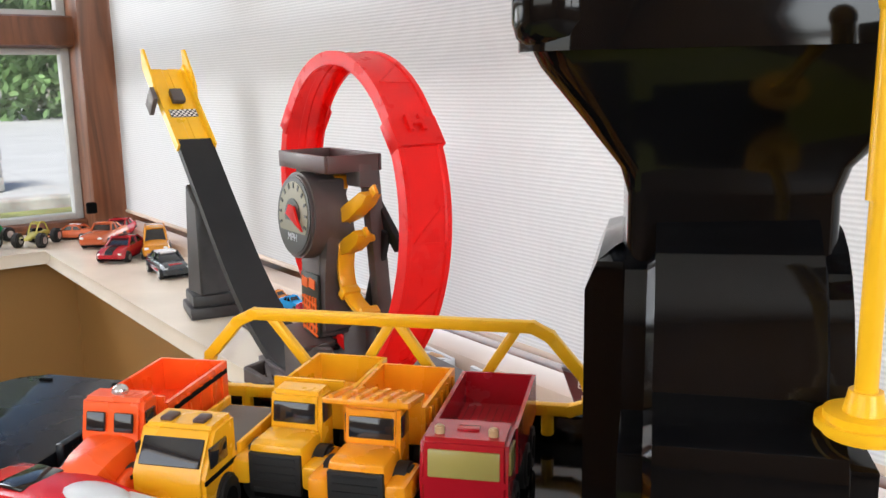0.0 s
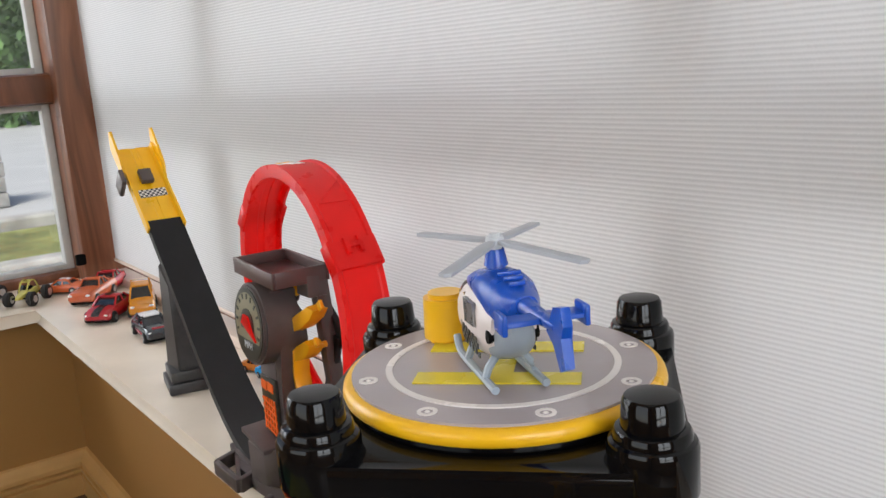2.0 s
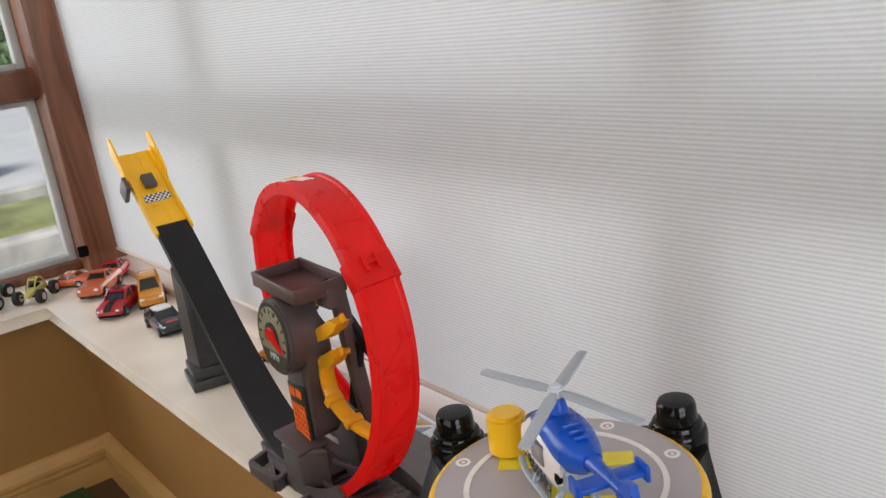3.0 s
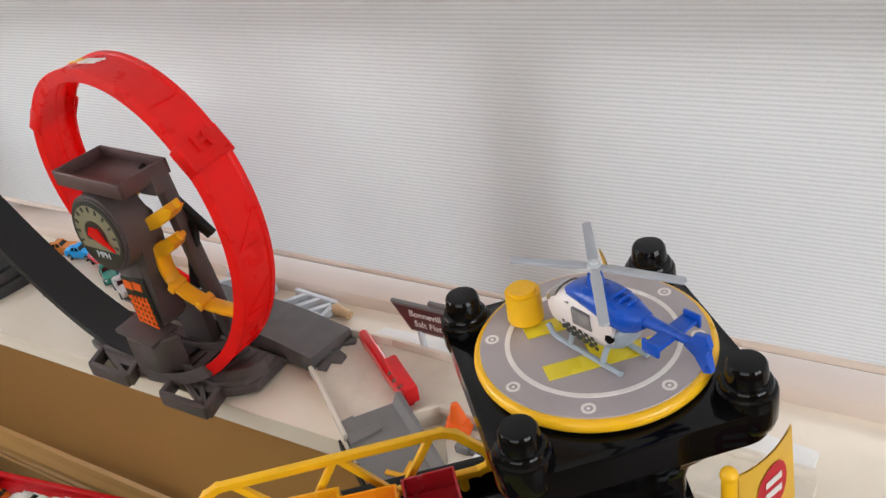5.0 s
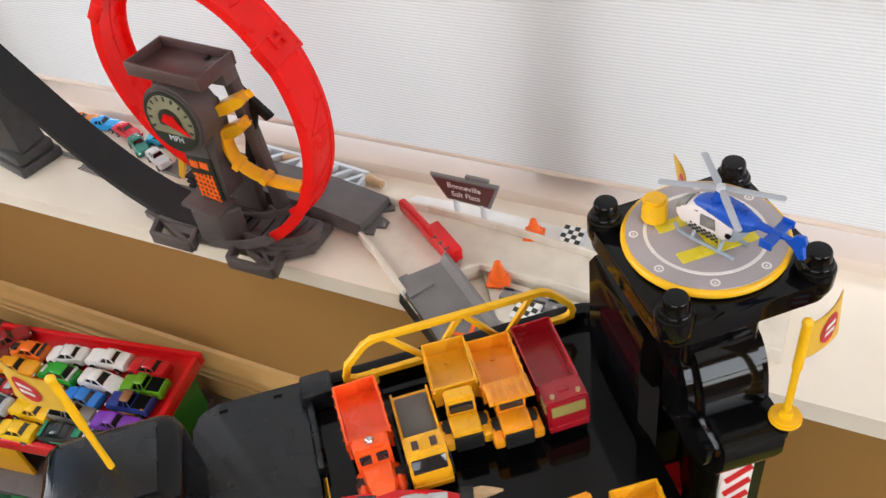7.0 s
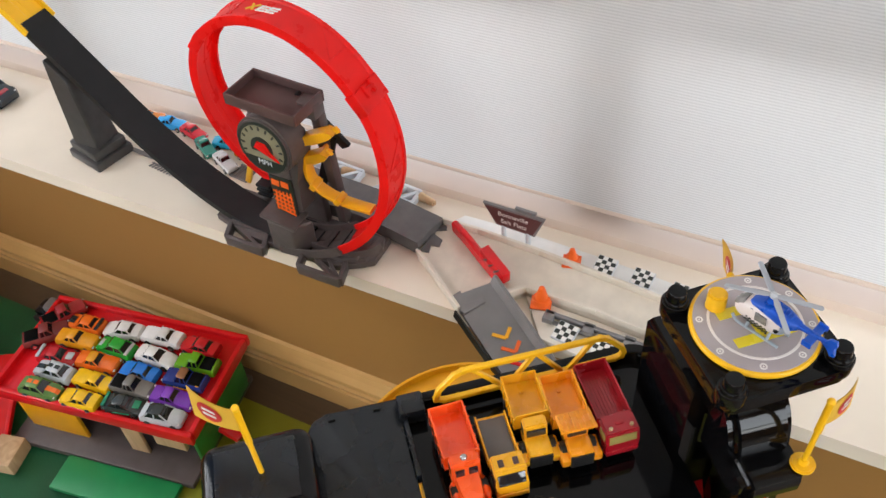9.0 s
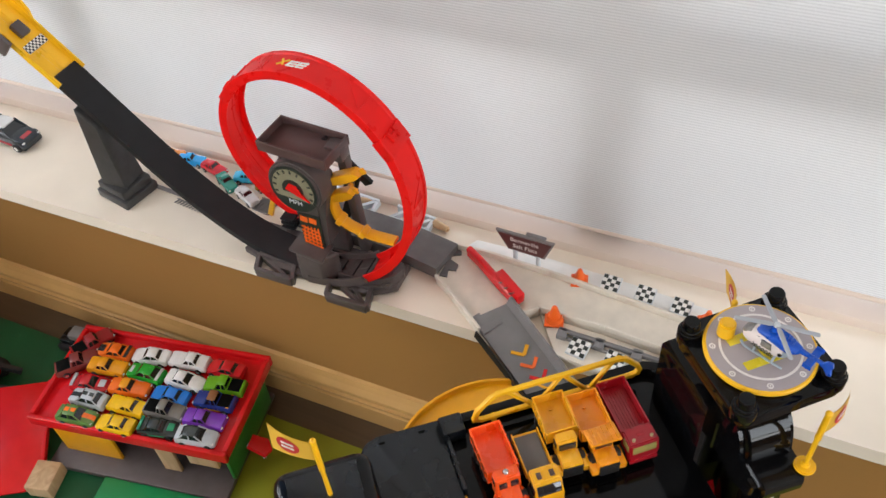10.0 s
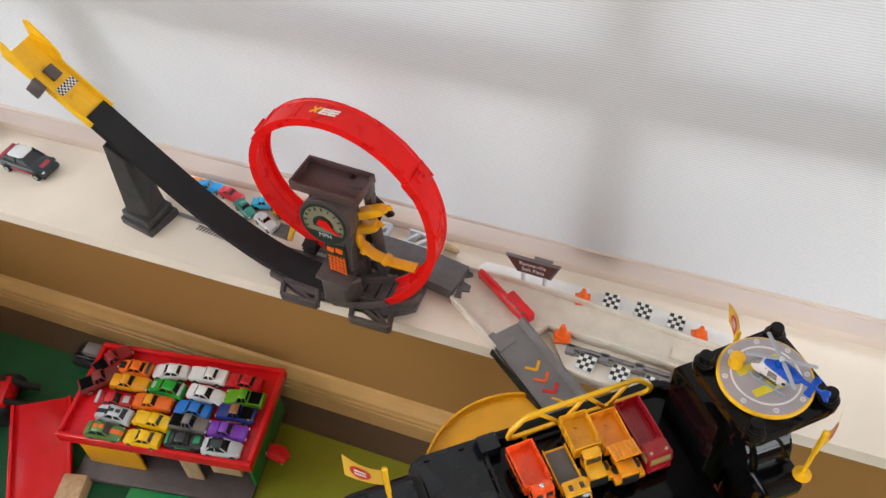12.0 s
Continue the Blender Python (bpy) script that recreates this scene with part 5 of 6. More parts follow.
for s in (-1, 1):
    part("vent", cyl(bmesh.new(), (-0.0105, 0.0060 * s, 0.0140), 0.0018, 0.0018, 0.0014, 14, Matrix.Rotation(math.pi / 2, 4, "X")), DARK, grey, "dark round vent")
    for pts, off, turn, mt in (([(0.0068, 0.0142), (0.0180, 0.0135), (0.0150, 0.0190), (0.0075, 0.0218)], 0.0073, 7, HGLASS), ([(-0.0042, 0.0150), (0.0047, 0.0145), (0.0050, 0.0212), (-0.0030, 0.0212)], 0.0076, 0, HGLASS)):
        part("window", prism(bmesh.new(), pts, -0.0006, 0.0006), mt, hull, "dark cabin window", local=Matrix.Translation((0, off * s, 0)) @ Matrix.Rotation(radians(-turn * s), 4, "Z") @ Matrix.Rotation(math.pi / 2, 4, "X"))
    bm = bmesh.new()
    for r in range(4):
        for c in range(14):
            x, z = -0.0055 + 0.00145 * c, 0.0076 + 0.0013 * r + 0.00008 * c
            if (r + c) % 2 == 0:
                y = 0.0079 - 0.0000195 * max(0, c - 7) ** 2 * 2 - (0.0004 if r == 0 else 0)
                box(bm, (x, y * s, z), (0.00145, 0.0003, 0.0014), Matrix.Rotation(radians(-3.5 * max(0, c - 7) * 0.4 * s), 4, "Z"))
    tagged(part("check_band", bm, DIALK, hull, "dark check band"), kind="stuff")
    bm = bmesh.new()
    tube(bm, smooth_path([(0.0205, 0.0064 * s, 0.0052), (0.0172, 0.0066 * s, 0.0018), (0.009, 0.0067 * s, 0.0011), (-0.0155, 0.0067 * s, 0.0011)], 4), 0.0011, 8)
    skid = part("skid", bm, HGREY, hel, "grey landing skid")
    for x in (0.009, -0.007):
        bm = bmesh.new()
        tube(bm, [(x, 0.0067 * s, 0.0015), (x, 0.0056 * s, 0.0045), (x, 0.0034 * s, 0.0075)], 0.0011, 7)
        part("skid_strut", bm, HGREY, skid)
part("windscreen", oval(bmesh.new(), [(0.0232, 0.0022, 0.0138, 0.0156), (0.0220, 0.0044, 0.0130, 0.0180), (0.0188, 0.0056, 0.0140, 0.0212), (0.0150, 0.0056, 0.0180, 0.0236)]), HGLASS, hull, "smoky windscreen")
bm = bmesh.new()
fr = []
for x, z, w, h in ((-0.018, 0.0245, 0.0034, 0.0030), (-0.024, 0.0245, 0.0023, 0.0023), (-0.034, 0.0247, 0.0017, 0.0018), (-0.042, 0.0250, 0.0014, 0.0016)):
    fr.append(((x, 0, z), (0, w, 0), (0, 0, h)))
sweep(bm, fr, [(math.cos(2 * math.pi * k / 12), math.sin(2 * math.pi * k / 12)) for k in range(12)])
boom = part("tail_boom", bm, BLUE, hel, "blue tail boom")
bm = bmesh.new()
prism(bm, [(-0.038, 0.0285), (-0.0425, 0.0352), (-0.0468, 0.0362), (-0.0480, 0.0320), (-0.0465, 0.0290), (-0.0485, 0.0225), (-0.0455, 0.0210), (-0.0420, 0.0262)], -0.0012, 0.0012, 0.0005)
part("tail_fin", bm, BLUE, boom, local=Matrix.Translation((0, 0, -0.0052)) @ Matrix.Rotation(math.pi / 2, 4, "X"))
bm = bmesh.new()
prism(bm, [(-0.029, -0.0095), (-0.035, -0.0102), (-0.0355, 0.0102), (-0.0295, 0.0095)], 0.0240, 0.0253, 0.0005)
for s in (-1, 1):
    box(bm, (-0.0325, 0.0098 * s, 0.0246), (0.0068, 0.0014, 0.0052), bevel=0.0006)
part("tailplane", bm, BLUE, boom)
rot = part("rotor_hub", cyl(bmesh.new(), (0.0, 0, 0.0368), 0.0026, 0.0022, 0.0042, 16, bevel=0.0008), LGREY, hel, "pale rotor hub")
for turn in (26, 140, 206, 320):
    bm = bmesh.new()
    prism(bm, [(0.002, -0.0011), (0.006, -0.0019), (0.0302, -0.0017), (0.0310, 0.0), (0.0302, 0.0017), (0.006, 0.0019), (0.002, 0.0011)], -0.0005, 0.0005, 0.0003)
    part("rotor_blade", bm, ROTOR, rot, "grey rotor blade", local=pose(0.0, 0, 0.0369, 0, 3, turn))
bm = bmesh.new()
cyl(bm, (0, 0, 0.0072), 0.0068, 0.0064, 0.0144, 24, bevel=0.0014)
tagged(part("yellow_drum", bm, YEL, local=Matrix.Translation((0.3372, -0.1475, HZ + GZ - 0.0005))), "small yellow plastic drum standing on the helipad", "toy drum")


# ---- vehicles ----
PAINTS = {}


def paint(color, rough=0.22):
    key = (color, rough)
    if key not in PAINTS:
        PAINTS[key] = mat("car_paint", color, rough, vary=0.05, scale=120, coat=0.5, bump=0.004)
    return PAINTS[key]


STYLES = {
    "coupe": dict(st=[(-0.0355, 0.0125, 0.008, 0.0135), (-0.034, 0.0145, 0.005, 0.0165), (-0.025, 0.0158, 0.004, 0.0172), (-0.01, 0.0155, 0.004, 0.0162), (0.008, 0.0152, 0.004, 0.0155), (0.022, 0.0155, 0.004, 0.0148), (0.032, 0.0142, 0.0045, 0.0125), (0.0362, 0.0105, 0.006, 0.0095)], cab=[(-0.026, 0.014), (-0.014, 0.0215), (0.002, 0.0222), (0.015, 0.0145)]),
    "muscle": dict(st=[(-0.037, 0.0138, 0.006, 0.0155), (-0.036, 0.015, 0.005, 0.0172), (-0.022, 0.0156, 0.004, 0.018), (-0.008, 0.0152, 0.004, 0.0172), (0.008, 0.0152, 0.004, 0.0172), (0.026, 0.0154, 0.004, 0.0165), (0.035, 0.0148, 0.005, 0.0152), (0.0372, 0.0132, 0.007, 0.0125)], cab=[(-0.022, 0.0162), (-0.013, 0.0228), (0.0, 0.0235), (0.009, 0.0162)]),
    "saloon": dict(st=[(-0.036, 0.0135, 0.006, 0.015), (-0.0345, 0.0148, 0.004, 0.018), (-0.024, 0.0152, 0.0038, 0.0185), (0.0, 0.0152, 0.0038, 0.018), (0.018, 0.0152, 0.0038, 0.0172), (0.031, 0.0146, 0.0042, 0.0152), (0.0358, 0.012, 0.006, 0.012)], cab=[(-0.029, 0.0172), (-0.018, 0.0248), (0.003, 0.0255), (0.016, 0.0168)]),
    "pickup": dict(st=[(-0.0375, 0.0145, 0.007, 0.0172), (-0.036, 0.0155, 0.006, 0.0192), (-0.02, 0.0155, 0.005, 0.0192), (0.0, 0.0155, 0.005, 0.0188), (0.022, 0.0155, 0.005, 0.0182), (0.0345, 0.0148, 0.006, 0.0165), (0.0372, 0.0132, 0.008, 0.0135)], cab=[(-0.009, 0.0182), (-0.0065, 0.0275), (0.006, 0.028), (0.0125, 0.0178)]),
    "van": dict(st=[(-0.037, 0.0138, 0.007, 0.02), (-0.0355, 0.0152, 0.005, 0.0215), (-0.02, 0.0155, 0.0045, 0.0215), (0.006, 0.0155, 0.0045, 0.021), (0.024, 0.0155, 0.0045, 0.019), (0.034, 0.0148, 0.005, 0.0165), (0.0365, 0.013, 0.007, 0.013)], cab=[(-0.034, 0.0208), (-0.031, 0.031), (0.006, 0.0315), (0.017, 0.0195)]),
}


def car(m, style, color, label, second=None, scale=1.0, glass=CARGLASS, stripe=None, group="", category="toy car", rim=CHROME, roofcol=None):
    s = STYLES[style]
    ob = thing("toy_car", m @ Matrix.Diagonal((*(scale if isinstance(scale, tuple) else (scale,) * 3), 1)), label, category, group)
    p = paint(color)
    body = part("body", loft(bmesh.new(), s["st"]), p, ob)
    (xa, za), (xb, zb), (xc, zc), (xd, zd) = s["cab"]
    # glasshouse: dark sides and ends, painted roof and pillars over it
    bm = bmesh.new()
    lo = [(xa, 0.0128), (xd, 0.0128), (xd, -0.0128), (xa, -0.0128)]
    base = [bm.verts.new((x, y * 0.98, (za if x == xa else zd) - 0.001)) for x, y in lo]
    top = [bm.verts.new((x, y, z)) for x, y, z in ((xb, 0.0098, zb - 0.0008), (xc, 0.0098, zc - 0.0008), (xc, -0.0098, zc - 0.0008), (xb, -0.0098, zb - 0.0008))]
    bm.faces.new(base[::-1]), bm.faces.new(top)
    for i in range(4):
        bm.faces.new((base[i], base[(i + 1) % 4], top[(i + 1) % 4], top[i]))
    part("glasshouse", bm, glass, ob, "dark windows")
    bm = bmesh.new()
    rm = (xb + xc) / 2
    loft(bm, [(xb - 0.0012, 0.0088, zb - 0.0014, zb + 0.0002), (xb + 0.0015, 0.0102, zb - 0.0014, zb + 0.0009), (rm, 0.0104, zb - 0.0012, max(zb, zc) + 0.0014), (xc - 0.0015, 0.0102, zc - 0.0014, zc + 0.0009), (xc + 0.0012, 0.0088, zc - 0.0014, zc + 0.0002)])
    for sy in (-1, 1):
        for (x0, z0), (x1, z1) in (((xa, za), (xb, zb)), ((xd, zd), (xc, zc))):
            part("pillar", bar(bmesh.new(), (x0, 0.0126 * sy, z0 - 0.001), (x1, 0.0098 * sy, z1), 0.0018, 0.0018), p, ob)
        if xc - xb > 0.012:
            part("pillar", bar(bmesh.new(), (rm, 0.0128 * sy, (za + zd) / 2 - 0.001), (rm, 0.0099 * sy, zb), 0.0016, 0.002), p, ob)
    part("roof", bm, paint(roofcol) if roofcol else p, ob)
    part("chassis", box(bmesh.new(), (0, 0, 0.0042), (0.066, 0.0268, 0.003), bevel=0.001), DARK, ob, "dark chassis")
    wr = 0.0064 if style in ("pickup", "van") else 0.0058
    for x in (-0.0225, 0.0225):
        for sy in (-1, 1):
            ty = part("wheel", cyl(bmesh.new(), (0, 0, 0), wr, wr, 0.0052, 18, bevel=0.0008), TYRE, ob, "black wheel", local=pose(x, 0.0142 * sy, wr, 90, 0, 0))
            bm = bmesh.new()
            cyl(bm, (0, 0, 0), wr * 0.62, wr * 0.62, 0.0058, 12, bevel=0.0004)
            part("rim", bm, rim, ty, "bright rim")
    st = s["st"]
    for sy in (-1, 1):
        part("headlight", ball(bmesh.new(), (st[-2][0] + 0.001, st[-2][1] * 0.7 * sy, st[-2][3] - 0.003), (0.0022, 0.0028, 0.0014), u=10, v=6), WHITE, ob, "pale headlight")
    if style == "pickup":
        part("load_bed", box(bmesh.new(), (-0.0225, 0, 0.0188), (0.022, 0.024, 0.0022), bevel=0.0006), DARK, ob, "dark open load bed")
    if stripe:
        bm = bmesh.new()
        for a, b in zip(st[3:], st[4:]):
            bar(bm, (a[0], 0, a[3] + 0.0001), (b[0], 0, b[3] + 0.0001), 0.0085, 0.0006)
        bar(bm, (xb, 0, zb + 0.0012), (xc, 0, zc + 0.0012), 0.007, 0.0008)
        part("stripe", bm, paint(stripe), ob, "contrasting stripe")
    if second:
        bm = bmesh.new()
        for sy in (-1, 1):
            box(bm, (0, 0.0153 * sy, 0.0085), (0.03, 0.0012, 0.003), bevel=0.0004)
        box(bm, (-0.03, 0, 0.0186), (0.006, 0.026, 0.0018), bevel=0.0006)
        box(bm, (0.024, 0, 0.0155), (0.012, 0.014, 0.0016), bevel=0.0006)
        part("trim", bm, paint(second), ob, "contrasting trim")
    return ob


# cars parked on the red roof, in rows
RZ = 0.1885
WT, OR, GD, YL, RD, GN, LM, BL, SV, PU, BK = (0.82, 0.81, 0.80), (0.90, 0.17, 0.012), (0.85, 0.36, 0.01), (0.92, 0.55, 0.008), (0.55, 0.012, 0.018), (0.02, 0.36, 0.03), (0.13, 0.36, 0.012), (0.02, 0.20, 0.68), (0.55, 0.59, 0.63), (0.20, 0.04, 0.44), (0.03, 0.04, 0.04)
ROOFCARS = [
    (-0.562, -0.094, "coupe", OR, "orange toy sports car parked on the red roof", dict(second=(0.02, 0.02, 0.02))),
    (-0.500, -0.080, "coupe", WT, "white toy sports car parked on the red roof", {}),
    (-0.436, -0.066, "muscle", WT, "white toy muscle car with black windows on the red roof", {}),
    (-0.372, -0.058, "coupe", RD, "dark red toy car parked on the red roof", {}),
    (-0.552, -0.122, "muscle", GD, "golden toy muscle car parked on the red roof", {}),
    (-0.487, -0.111, "saloon", GN, "green toy car with a pale bonnet on the red roof", dict(second=(0.5, 0.5, 0.5))),
    (-0.421, -0.099, "coupe", WT, "white toy coupe parked on the red roof", {}),
    (-0.356, -0.086, "pickup", LM, "lime green toy pickup parked on the red roof", {}),
    (-0.558, -0.158, "coupe", RD, "red toy car with silver windows on the red roof", dict(second=(0.5, 0.5, 0.52))),
    (-0.494, -0.142, "muscle", OR, "orange toy racing car parked on the red roof", dict(roofcol=GD)),
    (-0.426, -0.131, "coupe", BL, "blue toy coupe parked on the red roof", {}),
    (-0.355, -0.115, "pickup", (0.02, 0.04, 0.22), "dark blue toy rod with a rusty engine on the roof", dict(second=GD, roofcol=(0.28, 0.12, 0.05))),
    (-0.543, -0.182, "saloon", SV, "silver toy car with black roof stripes on the red roof", dict(stripe=BK)),
    (-0.477, -0.171, "muscle", YL, "yellow toy muscle car parked on the red roof", {}),
    (-0.417, -0.156, "pickup", (0.20, 0.19, 0.17), "grey toy jeep parked on the red roof", {}),
    (-0.351, -0.147, "muscle", PU, "purple toy car parked on the red roof", {}),
    (-0.539, -0.213, "saloon", (0.12, 0.24, 0.06), "green and orange toy car parked on the red roof", dict(stripe=OR)),
    (-0.474, -0.203, "coupe", YL, "yellow toy sports car with black windows on the red roof", {}),
    (-0.409, -0.184, "coupe", BK, "black and green toy car parked on the red roof", dict(second=(0.02, 0.25, 0.12))),
    (-0.346, -0.176, "saloon", SV, "silver toy car with a black roof on the red roof", dict(roofcol=BK)),
]
rg = random.Random(11)
for x, y, stl, col, lab, kw in ROOFCARS:
    car(Matrix.Translation((x + 0.016, y + 0.023, RZ)) @ Matrix.Rotation(radians(9 + rg.uniform(-5, 5) + (180 if rg.random() < 0.6 else 0)), 4, "Z"), stl, col, lab, scale=(0.87, 0.9, 1.05), group="cars on the red roof", **kw)
car(pose(-0.592, -0.070, RZ, 0, 0, 62), "pickup", (0.33, 0.02, 0.025), "dark red toy truck parked askew on the red roof", second=(0.4, 0.4, 0.4), scale=0.92, group="cars on the red roof")
car(pose(-0.590, -0.110, RZ, 0, 0, 48), "pickup", (0.22, 0.04, 0.035), "brownish red toy truck parked askew on the red roof", scale=0.92, group="cars on the red roof")

# cars on the sill
SC = "cars on the window sill"
car(pose(-0.766, 0.092, SILLZ, 0, 0, -3), "saloon", (0.012, 0.02, 0.03), "black and white toy police car parked on the sill", roofcol=(0.75, 0.75, 0.75), second=(0.35, 0.02, 0.03), scale=1.35, group=SC)
car(pose(-0.935, 0.078, SILLZ, 0, 0, -42), "coupe", (0.42, 0.012, 0.02), "red toy sports car with a black nose parked on the sill", stripe=(0.01, 0.01, 0.012), scale=(1.5, 1.55, 1.65), group=SC)
car(pose(-0.925, 0.128, SILLZ, 0, 0, -18), "van", (0.62, 0.24, 0.015), "amber toy off-road car with a red roof bar on the sill", second=(0.03, 0.03, 0.03), scale=(1.4, 1.4, 1.5), group=SC)
car(pose(-1.085, 0.09, SILLZ, 0, 0, -40), "muscle", (0.50, 0.10, 0.03), "orange-brown toy car parked on the sill", scale=(1.45, 1.5, 1.65), group=SC)
car(pose(-1.19, 0.062, SILLZ, 0, 0, -130), "coupe", (0.62, 0.13, 0.04), "pale orange toy racing car parked on the sill", stripe=(0.7, 0.7, 0.7), scale=1.2, group=SC)
car(pose(-1.14, 0.132, SILLZ, 0, 0, -35), "coupe", (0.40, 0.012, 0.02), "red toy car parked beside the blind", scale=(1.3, 1.4, 1.6), group=SC)
SM = "small cars behind the launch ramp"
for x, y, c, r, lab in ((-0.475, 0.128, (0.02, 0.36, 0.80), 10, "small blue toy car"), (-0.432, 0.124, (0.70, 0.02, 0.04), -12, "small red toy car"), (-0.396, 0.104, (0.02, 0.24, 0.18), -30, "small dark green toy car"), (-0.372, 0.124, (0.04, 0.48, 0.78), 15, "small light blue toy car"), (-0.352, 0.089, (0.62, 0.62, 0.63), -25, "small pale grey toy car"), (-0.33, 0.117, (0.68, 0.36, 0.03), 5, "small yellow toy car"), (-0.512, 0.127, (0.62, 0.2, 0.03), 20, "small orange toy car")):
    car(pose(x + 0.02, y + 0.011, SILLZ, 0, 0, r), "muscle", c, lab + " parked on the sill behind the ramp", scale=(0.58, 0.58, 0.75), group=SM)


def buggy(m, color, label):
    ob = thing("toy_buggy", m @ Matrix.Scale(1.15, 4), label, "toy car", SC)
    p = paint(color)
    part("body", loft(bmesh.new(), [(-0.03, 0.005, 0.014, 0.02), (-0.015, 0.008, 0.011, 0.023), (0.008, 0.0085, 0.011, 0.022), (0.028, 0.005, 0.012, 0.017), (0.034, 0.003, 0.0125, 0.0145)]), p, ob)
    bm = bmesh.new()
    for sy in (-1, 1):
        tube(bm, smooth_path([(-0.022, 0.007 * sy, 0.02), (-0.012, 0.007 * sy, 0.034), (0.002, 0.0065 * sy, 0.034), (0.014, 0.006 * sy, 0.02)], 3), 0.0013, 6)
    tube(bm, [(-0.012, -0.007, 0.034), (-0.012, 0.007, 0.034)], 0.0013, 6)
    tube(bm, [(0.002, -0.0065, 0.034), (0.002, 0.0065, 0.034)], 0.0013, 6)
    part("roll_cage", bm, p, ob, "tubular roll cage")
    part("driver_tub", box(bmesh.new(), (-0.003, 0, 0.023), (0.016, 0.01, 0.006), bevel=0.002), DARK, ob, "dark seat tub")
    for x in (-0.022, 0.023):
        for sy in (-1, 1):
            w = part("wheel", cyl(bmesh.new(), (0, 0, 0), 0.0115, 0.0115, 0.011, 18, bevel=0.002), TYRE, ob, "fat black wheel", local=pose(x, 0.019 * sy, 0.0115, 90, 0, 0))
            part("rim", cyl(bmesh.new(), (0, 0, 0), 0.006, 0.006, 0.0118, 12), CHROME, w, "bright rim")
        bm = bmesh.new()
        tube(bm, [(x, -0.016, 0.0125), (x, 0.016, 0.0125)], 0.0016, 6)
        part("axle", bm, DARK, ob)
    return ob


buggy(pose(-1.165, -0.004, SILLZ, 0, 0, -40), (0.50, 0.45, 0.10), "pale yellow toy buggy with fat black wheels on the sill")
buggy(pose(-1.175, -0.105, SILLZ, 0, 0, -60), (0.02, 0.025, 0.03), "black toy buggy with fat wheels on the sill")
buggy(pose(-1.25, -0.07, SILLZ, 0, 0, -60), (0.01, 0.22, 0.06), "green toy buggy with fat wheels on the sill")


# ---- trucks on the garage deck (front of each towards its own +x) ----
def truck_base(u, v, turn, label, L, mt, wr=0.0085, short=0.87, tall=1.04, group="trucks on the garage deck"):
    ob = thing("toy_truck", G @ pose(u, v + L * 0.52 * (1 - short), DECK, 0, 0, -90 + turn) @ Matrix.Diagonal((short, 1, tall, 1)), label, "toy truck", group)
    part("chassis", box(bmesh.new(), (0, 0, 0.0085), (L * 0.95, 0.018, 0.005), bevel=0.001), DARK, ob, "dark chassis")
    for x in (-L * 0.33, -L * 0.12, L * 0.3):
        for sy in (-1, 1):
            w = part("wheel", cyl(bmesh.new(), (0, 0, 0), wr, wr, 0.006, 20, bevel=0.001), TYRE, ob, "black wheel", local=pose(x, 0.0118 * sy, wr, 90, 0, 0))
            part("hub", cyl(bmesh.new(), (0, 0, 0), wr * 0.5, wr * 0.5, 0.0066, 12), DARK, w)
    return ob


def tipper(ob, x0, x1, w, z0, z1, mt, lip=0.0, ribs=True, taper=0.0):
    # open box body
    bm = bmesh.new()
    t = 0.0014
    box(bm, ((x0 + x1) / 2, 0, z0 + 0.001), (x1 - x0, 2 * w - 2 * t, 0.002))
    for sy in (-1, 1):
        prism(bm, [(x0, (w - t) * sy), (x1, (w - t) * sy), (x1, w * sy), (x0, w * sy)], z0 - 0.001, z1)
    box(bm, (x0 + t / 2 - 0.0003, 0, (z0 + z1) / 2), (t, 2 * w - 2 * t, z1 - z0))
    box(bm, (x1 - t / 2 + 0.0003, 0, (z0 + z1) / 2 + lip / 2), (t, 2 * w - 2 * t, z1 - z0 + lip))
    bed = part("tipper_body", bm, mt, ob)
    if ribs:
        for sy in (-1, 1):
            bm = bmesh.new()
            for k in range(5):
                x = x0 + (x1 - x0) * (0.12 + 0.19 * k)
                box(bm, (x, (w + 0.0005) * sy, (z0 + z1) / 2), (0.0016, 0.0009, z1 - z0 - 0.003))
            part("rib", bm, mt, bed)
    return bed


def cab_box(ob, x0, x1, w, z0, z1, slope, mt, name="cab"):
    bm = bmesh.new()
    pts = [(x0, z0), (x1, z0), (x1, z0 + (z1 - z0) * 0.5), (x1 - slope, z1), (x0, z1)]
    prism(bm, pts, -w, w)
    bmesh.ops.bevel(bm, geom=bm.edges[:], offset=0.0014, segments=2, affect="EDGES")
    return part(name, bm, mt, ob, local=Matrix.Rotation(math.pi / 2, 4, "X"))


def window(ob, parent, c, s, turn, mt=CARGLASS, label="dark cab window"):
    return part("window", box(bmesh.new(), (0, 0, 0), s, bevel=0.0005), mt, parent, label, local=parent.matrix_basis.inverted() @ (Matrix.Translation(c) @ Matrix.Rotation(radians(turn), 4, "Y")))


ORG = mat("fluorescent_orange_paint", (0.95, 0.105, 0.012), 0.26, coat=0.3)
YT = mat("truck_yellow_paint", (0.86, 0.42, 0.012), 0.26, coat=0.3)
AM = mat("truck_amber_paint", (0.90, 0.33, 0.01), 0.26, coat=0.3)
TR = mat("truck_dark_red_paint", (0.42, 0.008, 0.018), 0.24, coat=0.4)
GBED = mat("grey_load_bed", (0.13, 0.125, 0.125), 0.5)

